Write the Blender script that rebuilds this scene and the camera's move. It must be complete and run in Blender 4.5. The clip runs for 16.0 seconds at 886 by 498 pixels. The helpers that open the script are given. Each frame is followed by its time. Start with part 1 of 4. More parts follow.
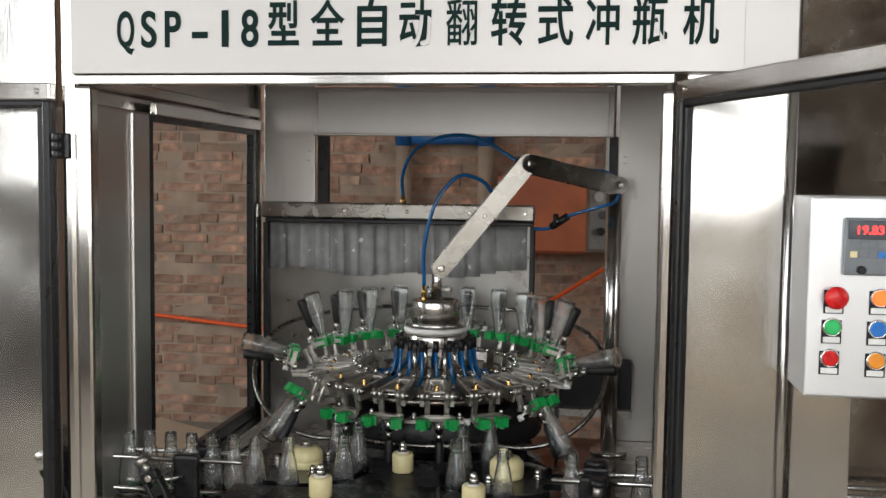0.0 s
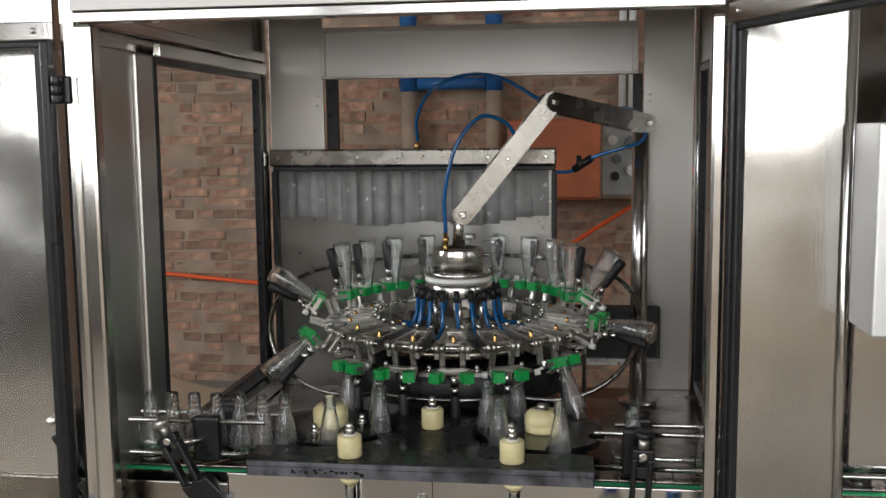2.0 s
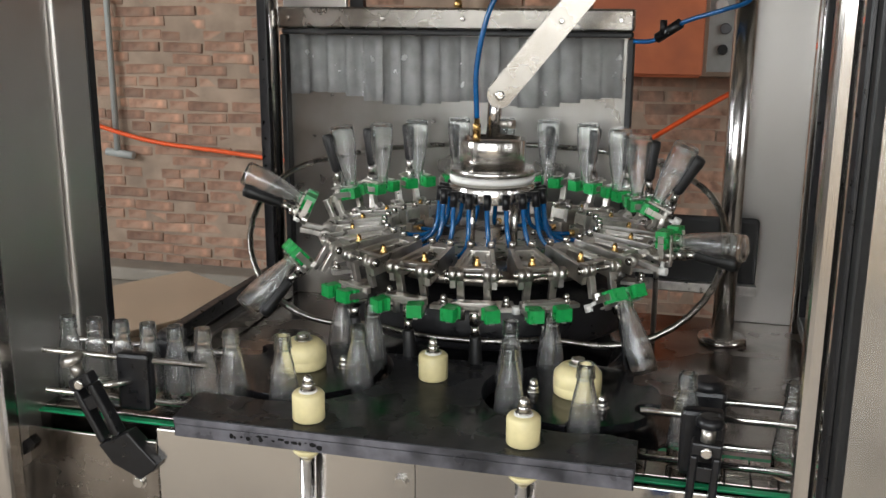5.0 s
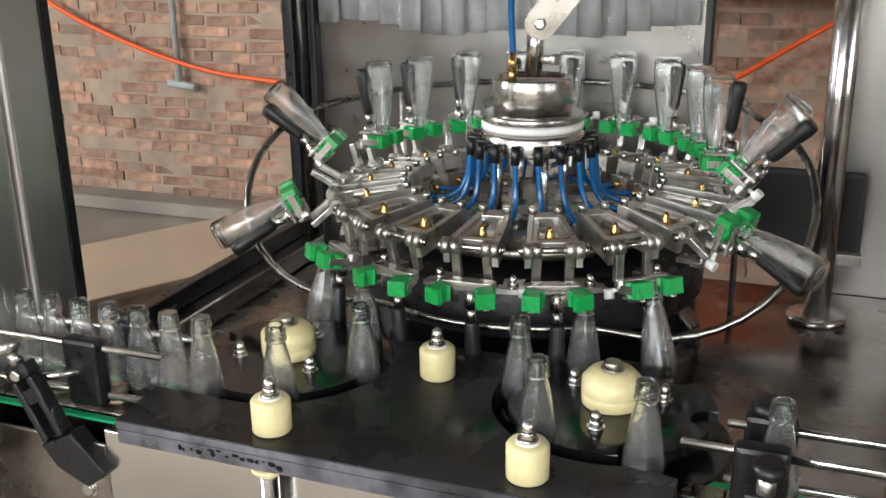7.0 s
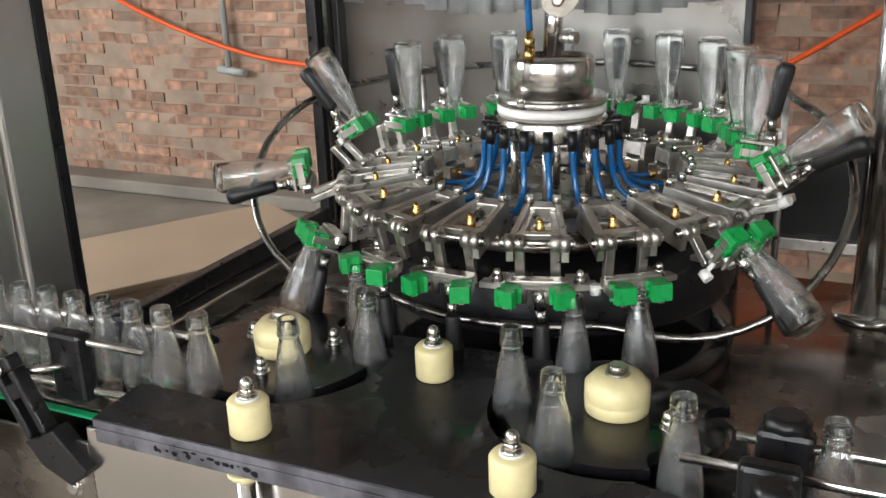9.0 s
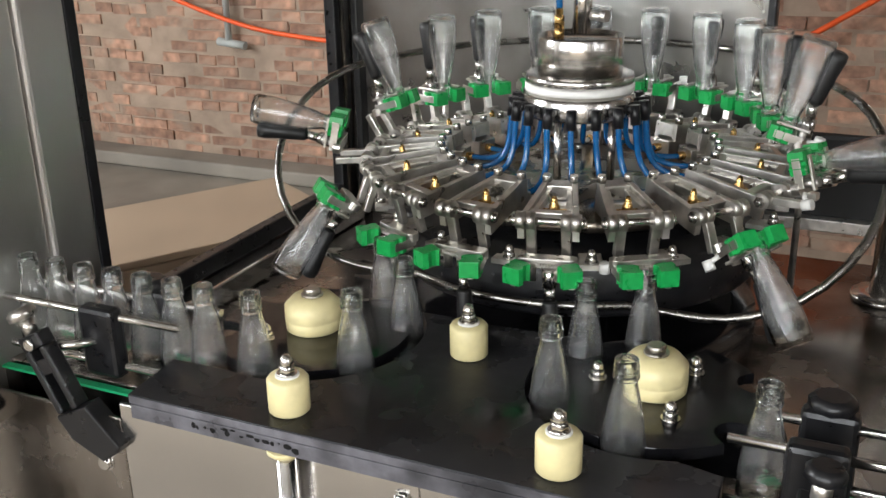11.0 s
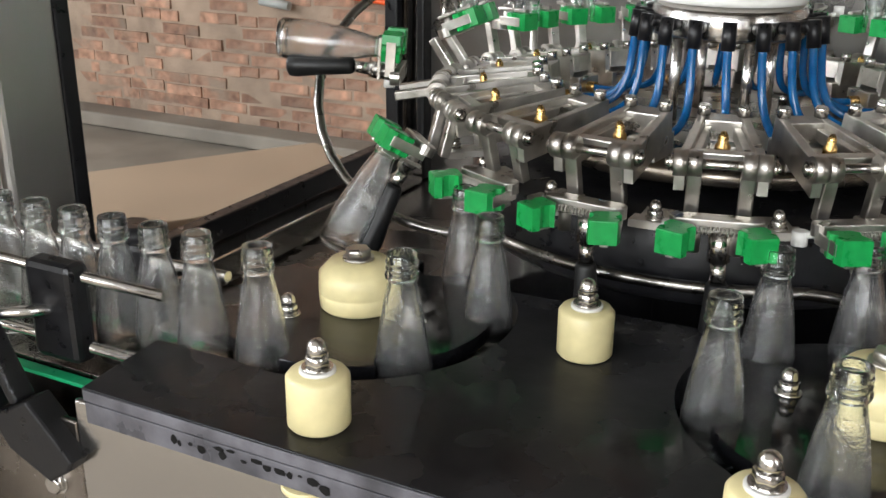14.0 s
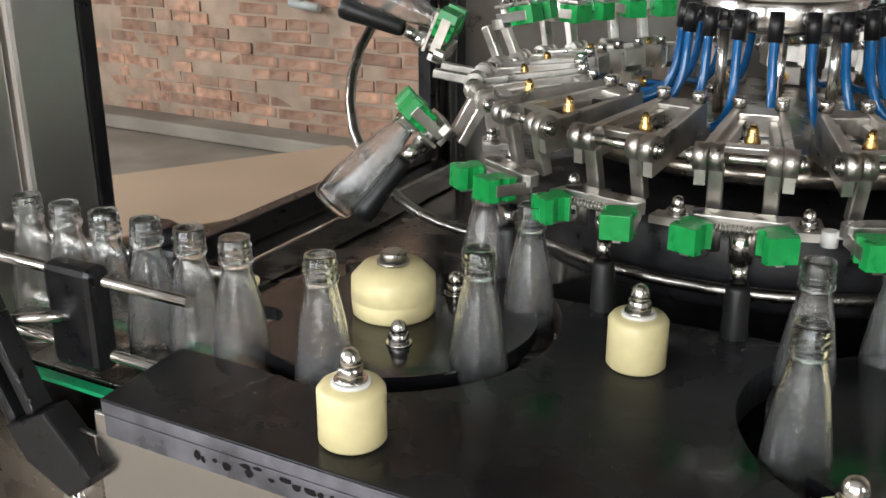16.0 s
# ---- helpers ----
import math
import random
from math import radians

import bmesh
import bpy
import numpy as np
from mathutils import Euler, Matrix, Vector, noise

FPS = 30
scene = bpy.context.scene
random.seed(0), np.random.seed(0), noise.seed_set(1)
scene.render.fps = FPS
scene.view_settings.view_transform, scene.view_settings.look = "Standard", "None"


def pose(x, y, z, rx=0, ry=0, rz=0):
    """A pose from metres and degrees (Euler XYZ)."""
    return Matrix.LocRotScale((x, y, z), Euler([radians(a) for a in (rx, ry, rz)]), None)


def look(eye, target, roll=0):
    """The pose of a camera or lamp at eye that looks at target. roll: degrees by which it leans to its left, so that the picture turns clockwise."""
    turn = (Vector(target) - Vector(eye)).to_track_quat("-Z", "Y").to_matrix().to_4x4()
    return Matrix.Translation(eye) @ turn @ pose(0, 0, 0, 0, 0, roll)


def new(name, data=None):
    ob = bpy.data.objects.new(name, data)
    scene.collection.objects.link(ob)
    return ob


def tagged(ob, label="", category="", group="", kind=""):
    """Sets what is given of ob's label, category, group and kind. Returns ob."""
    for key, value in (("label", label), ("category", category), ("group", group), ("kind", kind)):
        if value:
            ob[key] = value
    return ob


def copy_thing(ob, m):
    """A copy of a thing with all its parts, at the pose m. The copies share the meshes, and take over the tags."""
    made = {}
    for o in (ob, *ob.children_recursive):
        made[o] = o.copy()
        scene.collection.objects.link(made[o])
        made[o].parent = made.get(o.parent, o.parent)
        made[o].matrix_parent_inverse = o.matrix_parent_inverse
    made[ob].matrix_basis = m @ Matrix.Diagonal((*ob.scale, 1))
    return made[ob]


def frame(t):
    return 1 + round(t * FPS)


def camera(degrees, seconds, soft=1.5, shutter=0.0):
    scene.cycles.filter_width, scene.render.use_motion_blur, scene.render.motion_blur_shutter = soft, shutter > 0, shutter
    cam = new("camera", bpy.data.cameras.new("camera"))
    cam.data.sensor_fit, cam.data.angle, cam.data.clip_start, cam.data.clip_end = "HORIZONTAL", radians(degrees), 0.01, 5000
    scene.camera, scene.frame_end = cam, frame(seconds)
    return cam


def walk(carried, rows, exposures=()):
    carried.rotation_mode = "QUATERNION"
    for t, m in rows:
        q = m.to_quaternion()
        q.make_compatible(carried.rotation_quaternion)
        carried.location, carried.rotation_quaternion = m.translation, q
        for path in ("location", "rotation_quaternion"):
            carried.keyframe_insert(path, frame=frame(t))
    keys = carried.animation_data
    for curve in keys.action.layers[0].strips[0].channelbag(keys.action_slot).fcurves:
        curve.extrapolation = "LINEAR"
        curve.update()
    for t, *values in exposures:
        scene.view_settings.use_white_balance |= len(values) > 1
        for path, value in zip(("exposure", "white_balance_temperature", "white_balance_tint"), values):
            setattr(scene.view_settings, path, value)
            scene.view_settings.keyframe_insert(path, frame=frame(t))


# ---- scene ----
cam = camera(48.0, 16.0)
PATH = [
    (0, (0.416, -2.108, 0.754), (0.129, -0.134, 0.609), 0.7),
    (0.5, (0.419, -2.107, 0.753), (0.115, -0.135, 0.608), 0.5),
    (1, (0.41, -2.09, 0.751), (0.101, -0.12, 0.593), 0.4),
    (1.5, (0.374, -2.047, 0.743), (0.069, -0.08, 0.547), 0.1),
    (2, (0.319, -1.992, 0.724), (0.049, -0.025, 0.486), -0.6),
    (2.5, (0.267, -1.934, 0.715), (0.051, 0.033, 0.42), -0.4),
    (3, (0.272, -1.841, 0.697), (0.04, 0.116, 0.355), 0.7),
    (3.5, (0.356, -1.722, 0.707), (0.011, 0.21, 0.321), 1.4),
    (4, (0.415, -1.611, 0.704), (-0.027, 0.293, 0.282), 1.4),
    (4.2, (0.406, -1.562, 0.69), (-0.05, 0.338, 0.26), 1.1),
    (6.3, (0.415, -1.12, 0.682), (-0.155, 0.702, 0.087), -0.4),
    (6.5, (0.428, -1.084, 0.678), (-0.176, 0.724, 0.073), -0.5),
    (7, (0.463, -1.014, 0.667), (-0.22, 0.757, 0.037), -0.9),
    (7.5, (0.496, -0.966, 0.653), (-0.261, 0.767, 0.003), -1.5),
    (8, (0.525, -0.926, 0.647), (-0.276, 0.787, -0.005), -2.0),
    (8.5, (0.526, -0.89, 0.643), (-0.292, 0.815, -0.008), -2.1),
    (11, (0.461, -0.917, 0.648), (-0.322, 0.785, -0.052), -1.2),
    (11.5, (0.418, -0.862, 0.63), (-0.359, 0.829, -0.103), -0.8),
    (12, (0.36, -0.7835, 0.5627), (-0.4458, 0.9093, -0.1335), -0.1),
    (12.2, (0.3497, -0.7476, 0.5439), (-0.4829, 0.9328, -0.151), -0.17),
    (12.5, (0.3233, -0.7211, 0.5252), (-0.5013, 0.9609, -0.1741), 0.1),
    (13, (0.2814, -0.6634, 0.4934), (-0.5424, 1.014, -0.2184), 0.4),
    (13.5, (0.2628, -0.627, 0.4706), (-0.5865, 1.0416, -0.2316), 0.47),
    (14, (0.2481, -0.6077, 0.4546), (-0.6035, 1.0636, -0.2396), 0.5),
    (14.5, (0.2331, -0.5824, 0.4433), (-0.6215, 1.0862, -0.2526), 0.3),
    (15, (0.2214, -0.5684, 0.4336), (-0.6585, 1.0892, -0.2586), 0.3),
    (15.5, (0.2191, -0.5644, 0.4263), (-0.6915, 1.0835, -0.2479), -0.1),
    (16, (0.2144, -0.5657, 0.4333), (-0.6885, 1.0818, -0.2513), 0.0),
]
EXPOSURES = [(0, -0.42), (2, -0.42), (4.2, -0.16), (6.5, 0.66), (11, 0.62), (16, 0.62)]
walk(cam, [(t, look(eye, to, roll)) for t, eye, to, roll in PATH], EXPOSURES)

# ---- light: daylight from the open side of the shed behind the camera ----
world = bpy.data.worlds.new("sky")
scene.world = world
world.use_nodes = True
wn = world.node_tree.nodes
sky = wn.new("ShaderNodeTexSky")
sky.sky_type, sky.sun_disc = "NISHITA", False
sky.sun_elevation, sky.sun_rotation = radians(42), radians(160)
wn["Background"].inputs["Strength"].default_value = 0.12
world.node_tree.links.new(sky.outputs["Color"], wn["Background"].inputs["Color"])

sun = new("sun", bpy.data.lights.new("sun", "SUN"))
sun.data.energy, sun.data.angle, sun.data.color = 3.6, radians(0.6), (1.0, 0.95, 0.87)
sun.matrix_world = look((0, 0, 0), (0.25, 0.70, -0.66))


def opening_lamp(name, at_, to, w, h, power, color):
    ob = new(name, bpy.data.lights.new(name, "AREA"))
    ob.data.shape, ob.data.size, ob.data.size_y = "RECTANGLE", w, h
    ob.data.energy, ob.data.color = power, color
    ob.matrix_world = look(at_, to)
    return ob


opening_lamp("doorway_daylight", (-0.345, -4.80, 1.58), (-0.345, 0, 1.58), 1.10, 2.25, 43, (0.97, 0.985, 1.0))
opening_lamp("doorway_daylight", (1.525, -4.80, 1.58), (1.525, 0, 1.58), 1.95, 2.25, 77, (0.97, 0.985, 1.0))
# unseen high opening, added so left-hand panels have something bright to mirror
opening_lamp("southwest_fill_light", (-2.85, -4.80, 1.60), (-2.85, 0, 1.60), 2.40, 2.00, 85, (0.97, 0.985, 1.0))
# fill from an unseen west opening, added to lift the bricks and left side
opening_lamp("west_fill_light", (-4.22, -1.2, 1.6), (0, 0.6, 0.3), 1.8, 1.6, 112, (0.96, 0.98, 1.0))

# fill from an unseen east opening, added to brighten the left column panel
opening_lamp("east_fill_light", (4.22, -1.2, 1.5), (0, 0.4, 0.4), 1.8, 1.6, 42, (0.98, 0.98, 1.0))

# ---- materials ----
def mat(name, color, rough=0.5, metal=0.0, var=0.12, scale=18.0, bump=0.0, bscale=120.0, stretch=(1, 1, 1), rvar=0.1,
        spec=0.5, trans=0.0, ior=1.45, rand=0.0, coat=0.0, dark=None, wave=0.0):
    m = bpy.data.materials.new(name)
    m.use_nodes = True
    nt = m.node_tree
    n, link = nt.nodes, nt.links.new
    b = n["Principled BSDF"]
    b.inputs["Metallic"].default_value = metal
    b.inputs["Specular IOR Level"].default_value = spec
    b.inputs["Transmission Weight"].default_value = trans
    b.inputs["IOR"].default_value = ior
    b.inputs["Coat Weight"].default_value = coat
    tc = n.new("ShaderNodeTexCoord")
    mp = n.new("ShaderNodeMapping")
    mp.inputs["Scale"].default_value = stretch
    link(tc.outputs["Object"], mp.inputs["Vector"])
    big = n.new("ShaderNodeTexNoise")
    big.inputs["Scale"].default_value, big.inputs["Detail"].default_value = scale, 5
    link(tc.outputs["Object"], big.inputs["Vector"])
    fine = n.new("ShaderNodeTexNoise")
    fine.inputs["Scale"].default_value, fine.inputs["Detail"].default_value = bscale, 3
    link(mp.outputs["Vector"], fine.inputs["Vector"])
    ramp = n.new("ShaderNodeMapRange")
    ramp.inputs["From Min"].default_value, ramp.inputs["From Max"].default_value = 0.3, 0.7
    ramp.inputs["To Min"].default_value, ramp.inputs["To Max"].default_value = 1 - var, 1 + var
    link(big.outputs["Fac"], ramp.inputs["Value"])
    mul = n.new("ShaderNodeMix")
    mul.data_type, mul.blend_type = "RGBA", "MULTIPLY"
    mul.inputs[0].default_value = 1.0
    mul.inputs[6].default_value = (*color, 1)
    link(ramp.outputs["Result"], mul.inputs[7])
    out = mul.outputs[2]
    if dark:
        st = n.new("ShaderNodeTexNoise")
        st.inputs["Scale"].default_value, st.inputs["Detail"].default_value = scale * 0.35, 8
        link(tc.outputs["Object"], st.inputs["Vector"])
        cr = n.new("ShaderNodeMapRange")
        cr.inputs["From Min"].default_value, cr.inputs["From Max"].default_value = 0.48, 0.68
        link(st.outputs["Fac"], cr.inputs["Value"])
        dm = n.new("ShaderNodeMix")
        dm.data_type = "RGBA"
        dm.inputs[7].default_value = (*dark, 1)
        link(cr.outputs["Result"], dm.inputs[0])
        link(out, dm.inputs[6])
        out = dm.outputs[2]
    if rand:
        oi = n.new("ShaderNodeObjectInfo")
        geo = n.new("ShaderNodeNewGeometry")
        add = n.new("ShaderNodeMath")
        add.operation = "ADD"
        link(oi.outputs["Random"], add.inputs[0])
        link(geo.outputs["Random Per Island"], add.inputs[1])
        fr = n.new("ShaderNodeMath")
        fr.operation = "FRACT"
        link(add.outputs[0], fr.inputs[0])
        hr = n.new("ShaderNodeValToRGB")
        hr.color_ramp.elements[0].color = (1 - rand, 1 - rand * 0.9, 1 - rand * 0.8, 1)
        hr.color_ramp.elements[1].color = (1 + rand * 0.5, 1 + rand * 0.7, 1 + rand * 0.8, 1)
        link(fr.outputs[0], hr.inputs[0])
        m2 = n.new("ShaderNodeMix")
        m2.data_type, m2.blend_type = "RGBA", "MULTIPLY"
        m2.inputs[0].default_value = 1.0
        link(out, m2.inputs[6])
        link(hr.outputs["Color"], m2.inputs[7])
        out = m2.outputs[2]
    link(out, b.inputs["Base Color"])
    rr = n.new("ShaderNodeMapRange")
    rr.inputs["From Min"].default_value, rr.inputs["From Max"].default_value = 0.3, 0.7
    rr.inputs["To Min"].default_value, rr.inputs["To Max"].default_value = max(0.02, rough - rvar), rough + rvar
    link(big.outputs["Fac"], rr.inputs["Value"])
    link(rr.outputs["Result"], b.inputs["Roughness"])
    if bump:
        bp = n.new("ShaderNodeBump")
        bp.inputs["Strength"].default_value, bp.inputs["Distance"].default_value = bump, 0.002
        link(fine.outputs["Fac"], bp.inputs["Height"])
        link(bp.outputs["Normal"], b.inputs["Normal"])
        if wave:
            wv = n.new("ShaderNodeTexNoise")
            wv.inputs["Scale"].default_value, wv.inputs["Detail"].default_value = 2.6, 1
            link(tc.outputs["Object"], wv.inputs["Vector"])
            b2 = n.new("ShaderNodeBump")
            b2.inputs["Strength"].default_value, b2.inputs["Distance"].default_value = 1.0, wave
            link(wv.outputs["Fac"], b2.inputs["Height"])
            link(b2.outputs["Normal"], bp.inputs["Normal"])
    return m


STEEL = mat("brushed_steel", (0.60, 0.58, 0.555), 0.17, 1, 0.03, 3, 0.10, 60, (8, 8, 0.2), 0.03, wave=0.020)
SIGNSTEEL = mat("matt_sign_steel", (0.44, 0.42, 0.40), 0.43, 1, 0.03, 3, 0.14, 60, (0.2, 8, 8), 0.02)
# base colour darkened in place of the dark surroundings this steel would mirror
ARMSTEEL = mat("darkened_arm_steel", (0.30, 0.285, 0.26), 0.26, 1, 0.15, 20, 0.10, 90, (0.3, 8, 8), 0.06)
# the dim reflection on the shield sheet is put into its colour
SHIELDSTEEL = mat("darkened_shield_steel", (0.27, 0.26, 0.245), 0.30, 1, 0.10, 12, 0.10, 90, (8, 8, 0.3), 0.04)
STEEL_H = mat("brushed_steel_level", (0.58, 0.56, 0.535), 0.19, 1, 0.03, 3, 0.10, 60, (0.2, 8, 8), 0.03, wave=0.016)
POLISHED = mat("polished_steel", (0.64, 0.62, 0.59), 0.20, 1, 0.10, 30, 0.03, 200, rvar=0.07)
CAST = mat("worn_cast_steel", (0.55, 0.525, 0.485), 0.35, 1, 0.22, 45, 0.10, 260, rvar=0.10)
DARKSTEEL = mat("dull_dark_steel", (0.33, 0.30, 0.27), 0.24, 1, 0.25, 9, 0.06, 90, rvar=0.12, dark=(0.14, 0.11, 0.09))
DISCSTEEL = mat("stained_turntable_steel", (0.42, 0.38, 0.33), 0.28, 1, 0.25, 16, 0.05, 90, rvar=0.12, dark=(0.25, 0.20, 0.15))
BLACKPLATE = mat("black_wet_plastic", (0.006, 0.006, 0.007), 0.13, 0, 0.3, 9, 0.05, 80, rvar=0.13, spec=0.55)
BLOCKMAT = mat("scuffed_black_plastic", (0.008, 0.008, 0.009), 0.27, 0, 0.45, 13, 0.14, 60, rvar=0.22, spec=0.3, dark=(0.024, 0.024, 0.026))
SAWN = mat("sawn_black_plastic_edge", (0.115, 0.112, 0.125), 0.42, 0, 0.45, 30, 0.20, 160, rvar=0.2, spec=0.4, dark=(0.025, 0.025, 0.028))
RESIDUE = mat("dark_glue_residue", (0.006, 0.006, 0.006), 0.55, 0, 0.4, 90, 0.3, 300, spec=0.2)
BLACK = mat("black_moulded_plastic", (0.008, 0.008, 0.009), 0.35, 0, 0.2, 60, 0.05, 300)
RUBBER = mat("black_rubber", (0.010, 0.010, 0.010), 0.45, 0, 0.2, 60, 0.08, 300)
NYLON = mat("cream_nylon", (0.72, 0.63, 0.34), 0.36, 0, 0.09, 40, 0.06, 300, coat=0.1)
WHITEPL = mat("white_plastic", (0.75, 0.74, 0.70), 0.35, 0, 0.06, 50)
GREEN = mat("green_nylon", (0.008, 0.30, 0.065), 0.33, 0, 0.16, 90, 0.05, 300)
GREENSTRIP = mat("green_wear_strip", (0.01, 0.33, 0.13), 0.35, 0, 0.2, 60)
BLUE = mat("blue_hose", (0.005, 0.090, 0.25), 0.16, 0, 0.15, 60, coat=0.4)
BLUEPAINT = mat("blue_painted_pipe", (0.02, 0.11, 0.30), 0.4, 0, 0.2, 20)
BRASS = mat("brass", (0.60, 0.38, 0.14), 0.28, 1, 0.2, 90)
RED = mat("red_plastic", (0.55, 0.012, 0.012), 0.28, 0, 0.06, 40)
ORANGEB = mat("orange_plastic", (0.80, 0.28, 0.03), 0.3, 0, 0.06, 40)
GREENB = mat("green_button_plastic", (0.02, 0.40, 0.10), 0.3, 0, 0.06, 40)
BLUEB = mat("blue_button_plastic", (0.02, 0.16, 0.50), 0.3, 0, 0.06, 40)
INK = mat("dark_green_ink", (0.012, 0.030, 0.027), 0.8, 0, 0.1, 60, spec=0.1)
SCREEN = mat("display_glass", (0.03, 0.035, 0.045), 0.15, 0, 0.1, 60)
GREYPL = mat("grey_plastic", (0.16, 0.17, 0.18), 0.4, 0, 0.1, 60)
ORANGEBOX = mat("orange_painted_box", (0.50, 0.14, 0.055), 0.5, 0, 0.2, 8, 0.1, 80, dark=(0.35, 0.10, 0.05))
GREYBOX = mat("grey_painted_box", (0.42, 0.44, 0.42), 0.45, 0, 0.15, 20)
CABLE = mat("orange_cable", (0.85, 0.11, 0.02), 0.4, 0, 0.1, 40)
BRICK = mat("fired_brick", (0.40, 0.215, 0.14), 0.85, 0, 0.45, 24, 0.8, 80, rand=0.38, dark=(0.33, 0.235, 0.17))
CTRLSTEEL = mat("pale_satin_steel", (0.74, 0.73, 0.72), 0.40, 0.85, 0.03, 3, 0.10, 60, (0.2, 8, 8), 0.02)
PLASTER = mat("dusty_plaster", (0.22, 0.19, 0.16), 0.9, 0, 0.2, 3, 0.3, 40)
COLSTEEL = mat("satin_column_steel", (0.62, 0.60, 0.57), 0.36, 1, 0.03, 3, 0.12, 60, (8, 8, 0.2), 0.02)
EARTH = mat("dry_sandy_earth", (0.50, 0.39, 0.26), 0.9, 0, 0.25, 0.6, 0.4, 30)
MORTAR = mat("lime_mortar", (0.34, 0.255, 0.19), 0.92, 0, 0.25, 9, 0.7, 70)
CONCRETE = mat("grey_concrete", (0.27, 0.24, 0.20), 0.8, 0, 0.25, 4, 0.4, 60, dark=(0.20, 0.17, 0.14))
CARDBOARD = mat("pale_board", (0.50, 0.38, 0.27), 0.7, 0, 0.08, 4, 0.1, 60)
GLASS = mat("bottle_glass", (0.95, 0.98, 0.97), 0.035, 0, 0.02, 40, 0.14, 330, rvar=0.02, trans=1.0, ior=1.48)
STIPPLE = mat("stippled_bottle_glass", (0.99, 1.0, 0.995), 0.035, 0, 0.02, 40, 0.30, 240, rvar=0.02, trans=0.985, ior=1.48)
PANE = mat("window_pane", (0.96, 0.97, 0.97), 0.02, 0, 0.02, 10, rvar=0.015, trans=1.0, ior=1.02, spec=0.5)
STRIPPVC = mat("clear_pvc_strip", (0.50, 0.50, 0.49), 0.18, 0, 0.12, 30, 0.25, 60, trans=0.55, ior=1.15)
CAPBLUE = mat("blue_cap_plastic", (0.01, 0.10, 0.55), 0.3, 0, 0.05, 50)
LABELBLUE = mat("blue_paper_label", (0.01, 0.07, 0.38), 0.4, 0, 0.05, 50)
PET = mat("clear_pet", (0.90, 0.95, 0.97), 0.05, 0, 0.02, 40, trans=1.0, ior=1.2)
CEIL = mat("grey_ceiling_board", (0.30, 0.29, 0.27), 0.8, 0, 0.1, 3)


def glow(name, color, power):
    m = mat(name, color, 0.3)
    b = m.node_tree.nodes["Principled BSDF"]
    b.inputs["Emission Color"].default_value = (*color, 1)
    b.inputs["Emission Strength"].default_value = power
    return m


REDGLOW = glow("red_digits", (1.0, 0.03, 0.03), 3.0)
LAMPGLOW = glow("lit_orange_lens", (1.0, 0.16, 0.03), 1.5)


# ---- mesh helpers ----
def box(bm, x0, x1, y0, y1, z0, z1, bev=0.0, m=None):
    vs = [bm.verts.new((x, y, z)) for z in (z0, z1) for y in (y0, y1) for x in (x0, x1)]
    fs = [bm.faces.new([vs[i] for i in f]) for f in ((0, 2, 3, 1), (4, 5, 7, 6), (0, 1, 5, 4), (2, 6, 7, 3), (0, 4, 6, 2), (1, 3, 7, 5))]
    got = list(vs)
    if bev:
        es = {e for f in fs for e in f.edges}
        r = bmesh.ops.bevel(bm, geom=list(es), offset=bev, segments=2, affect="EDGES", profile=0.5)
        got = list({v for f in r["faces"] for v in f.verts} | {v for v in vs if v.is_valid})
    if m:
        bmesh.ops.transform(bm, matrix=m, verts=got)


def lathe(bm, prof, seg=24, m=None, cap=True):
    rings = []
    for r, z in prof:
        ring = [bm.verts.new((r * math.cos(2 * math.pi * i / seg), r * math.sin(2 * math.pi * i / seg), z)) for i in range(seg)]
        rings.append(ring)
    for a, b in zip(rings, rings[1:]):
        for i in range(seg):
            j = (i + 1) % seg
            f = bm.faces.new((a[i], a[j], b[j], b[i]))
            f.smooth = True
    if cap:
        bm.faces.new(rings[0][::-1])
        bm.faces.new(rings[-1])
    if m:
        bmesh.ops.transform(bm, matrix=m, verts=[v for r in rings for v in r])


def rod(bm, a, b, r, seg=12, r2=None):
    a, b = Vector(a), Vector(b)
    d = b - a
    m = Matrix.Translation(a) @ d.to_track_quat("Z", "Y").to_matrix().to_4x4()
    lathe(bm, [(r, 0), (r if r2 is None else r2, d.length)], seg, m)


def tube(bm, pts, r, seg=8, closed=False):
    pts = [Vector(p) for p in pts]
    n = len(pts)
    rings = []
    up = Vector((0.1, 0.2, 1)).normalized()
    for i, p in enumerate(pts):
        a = pts[(i - 1) % n] if closed or i else pts[0]
        b = pts[(i + 1) % n] if closed or i < n - 1 else pts[-1]
        d = (b - a).normalized()
        s = d.cross(up)
        s = s.normalized() if s.length > 1e-4 else Vector((1, 0, 0))
        u = s.cross(d).normalized()
        up = u
        rings.append([bm.verts.new(p + r * (math.cos(2 * math.pi * k / seg) * s + math.sin(2 * math.pi * k / seg) * u)) for k in range(seg)])
    pairs = list(zip(rings, rings[1:])) + ([(rings[-1], rings[0])] if closed else [])
    for a, b in pairs:
        for k in range(seg):
            f = bm.faces.new((a[k], a[(k + 1) % seg], b[(k + 1) % seg], b[k]))
            f.smooth = True
    if not closed:
        bm.faces.new(rings[0][::-1])
        bm.faces.new(rings[-1])


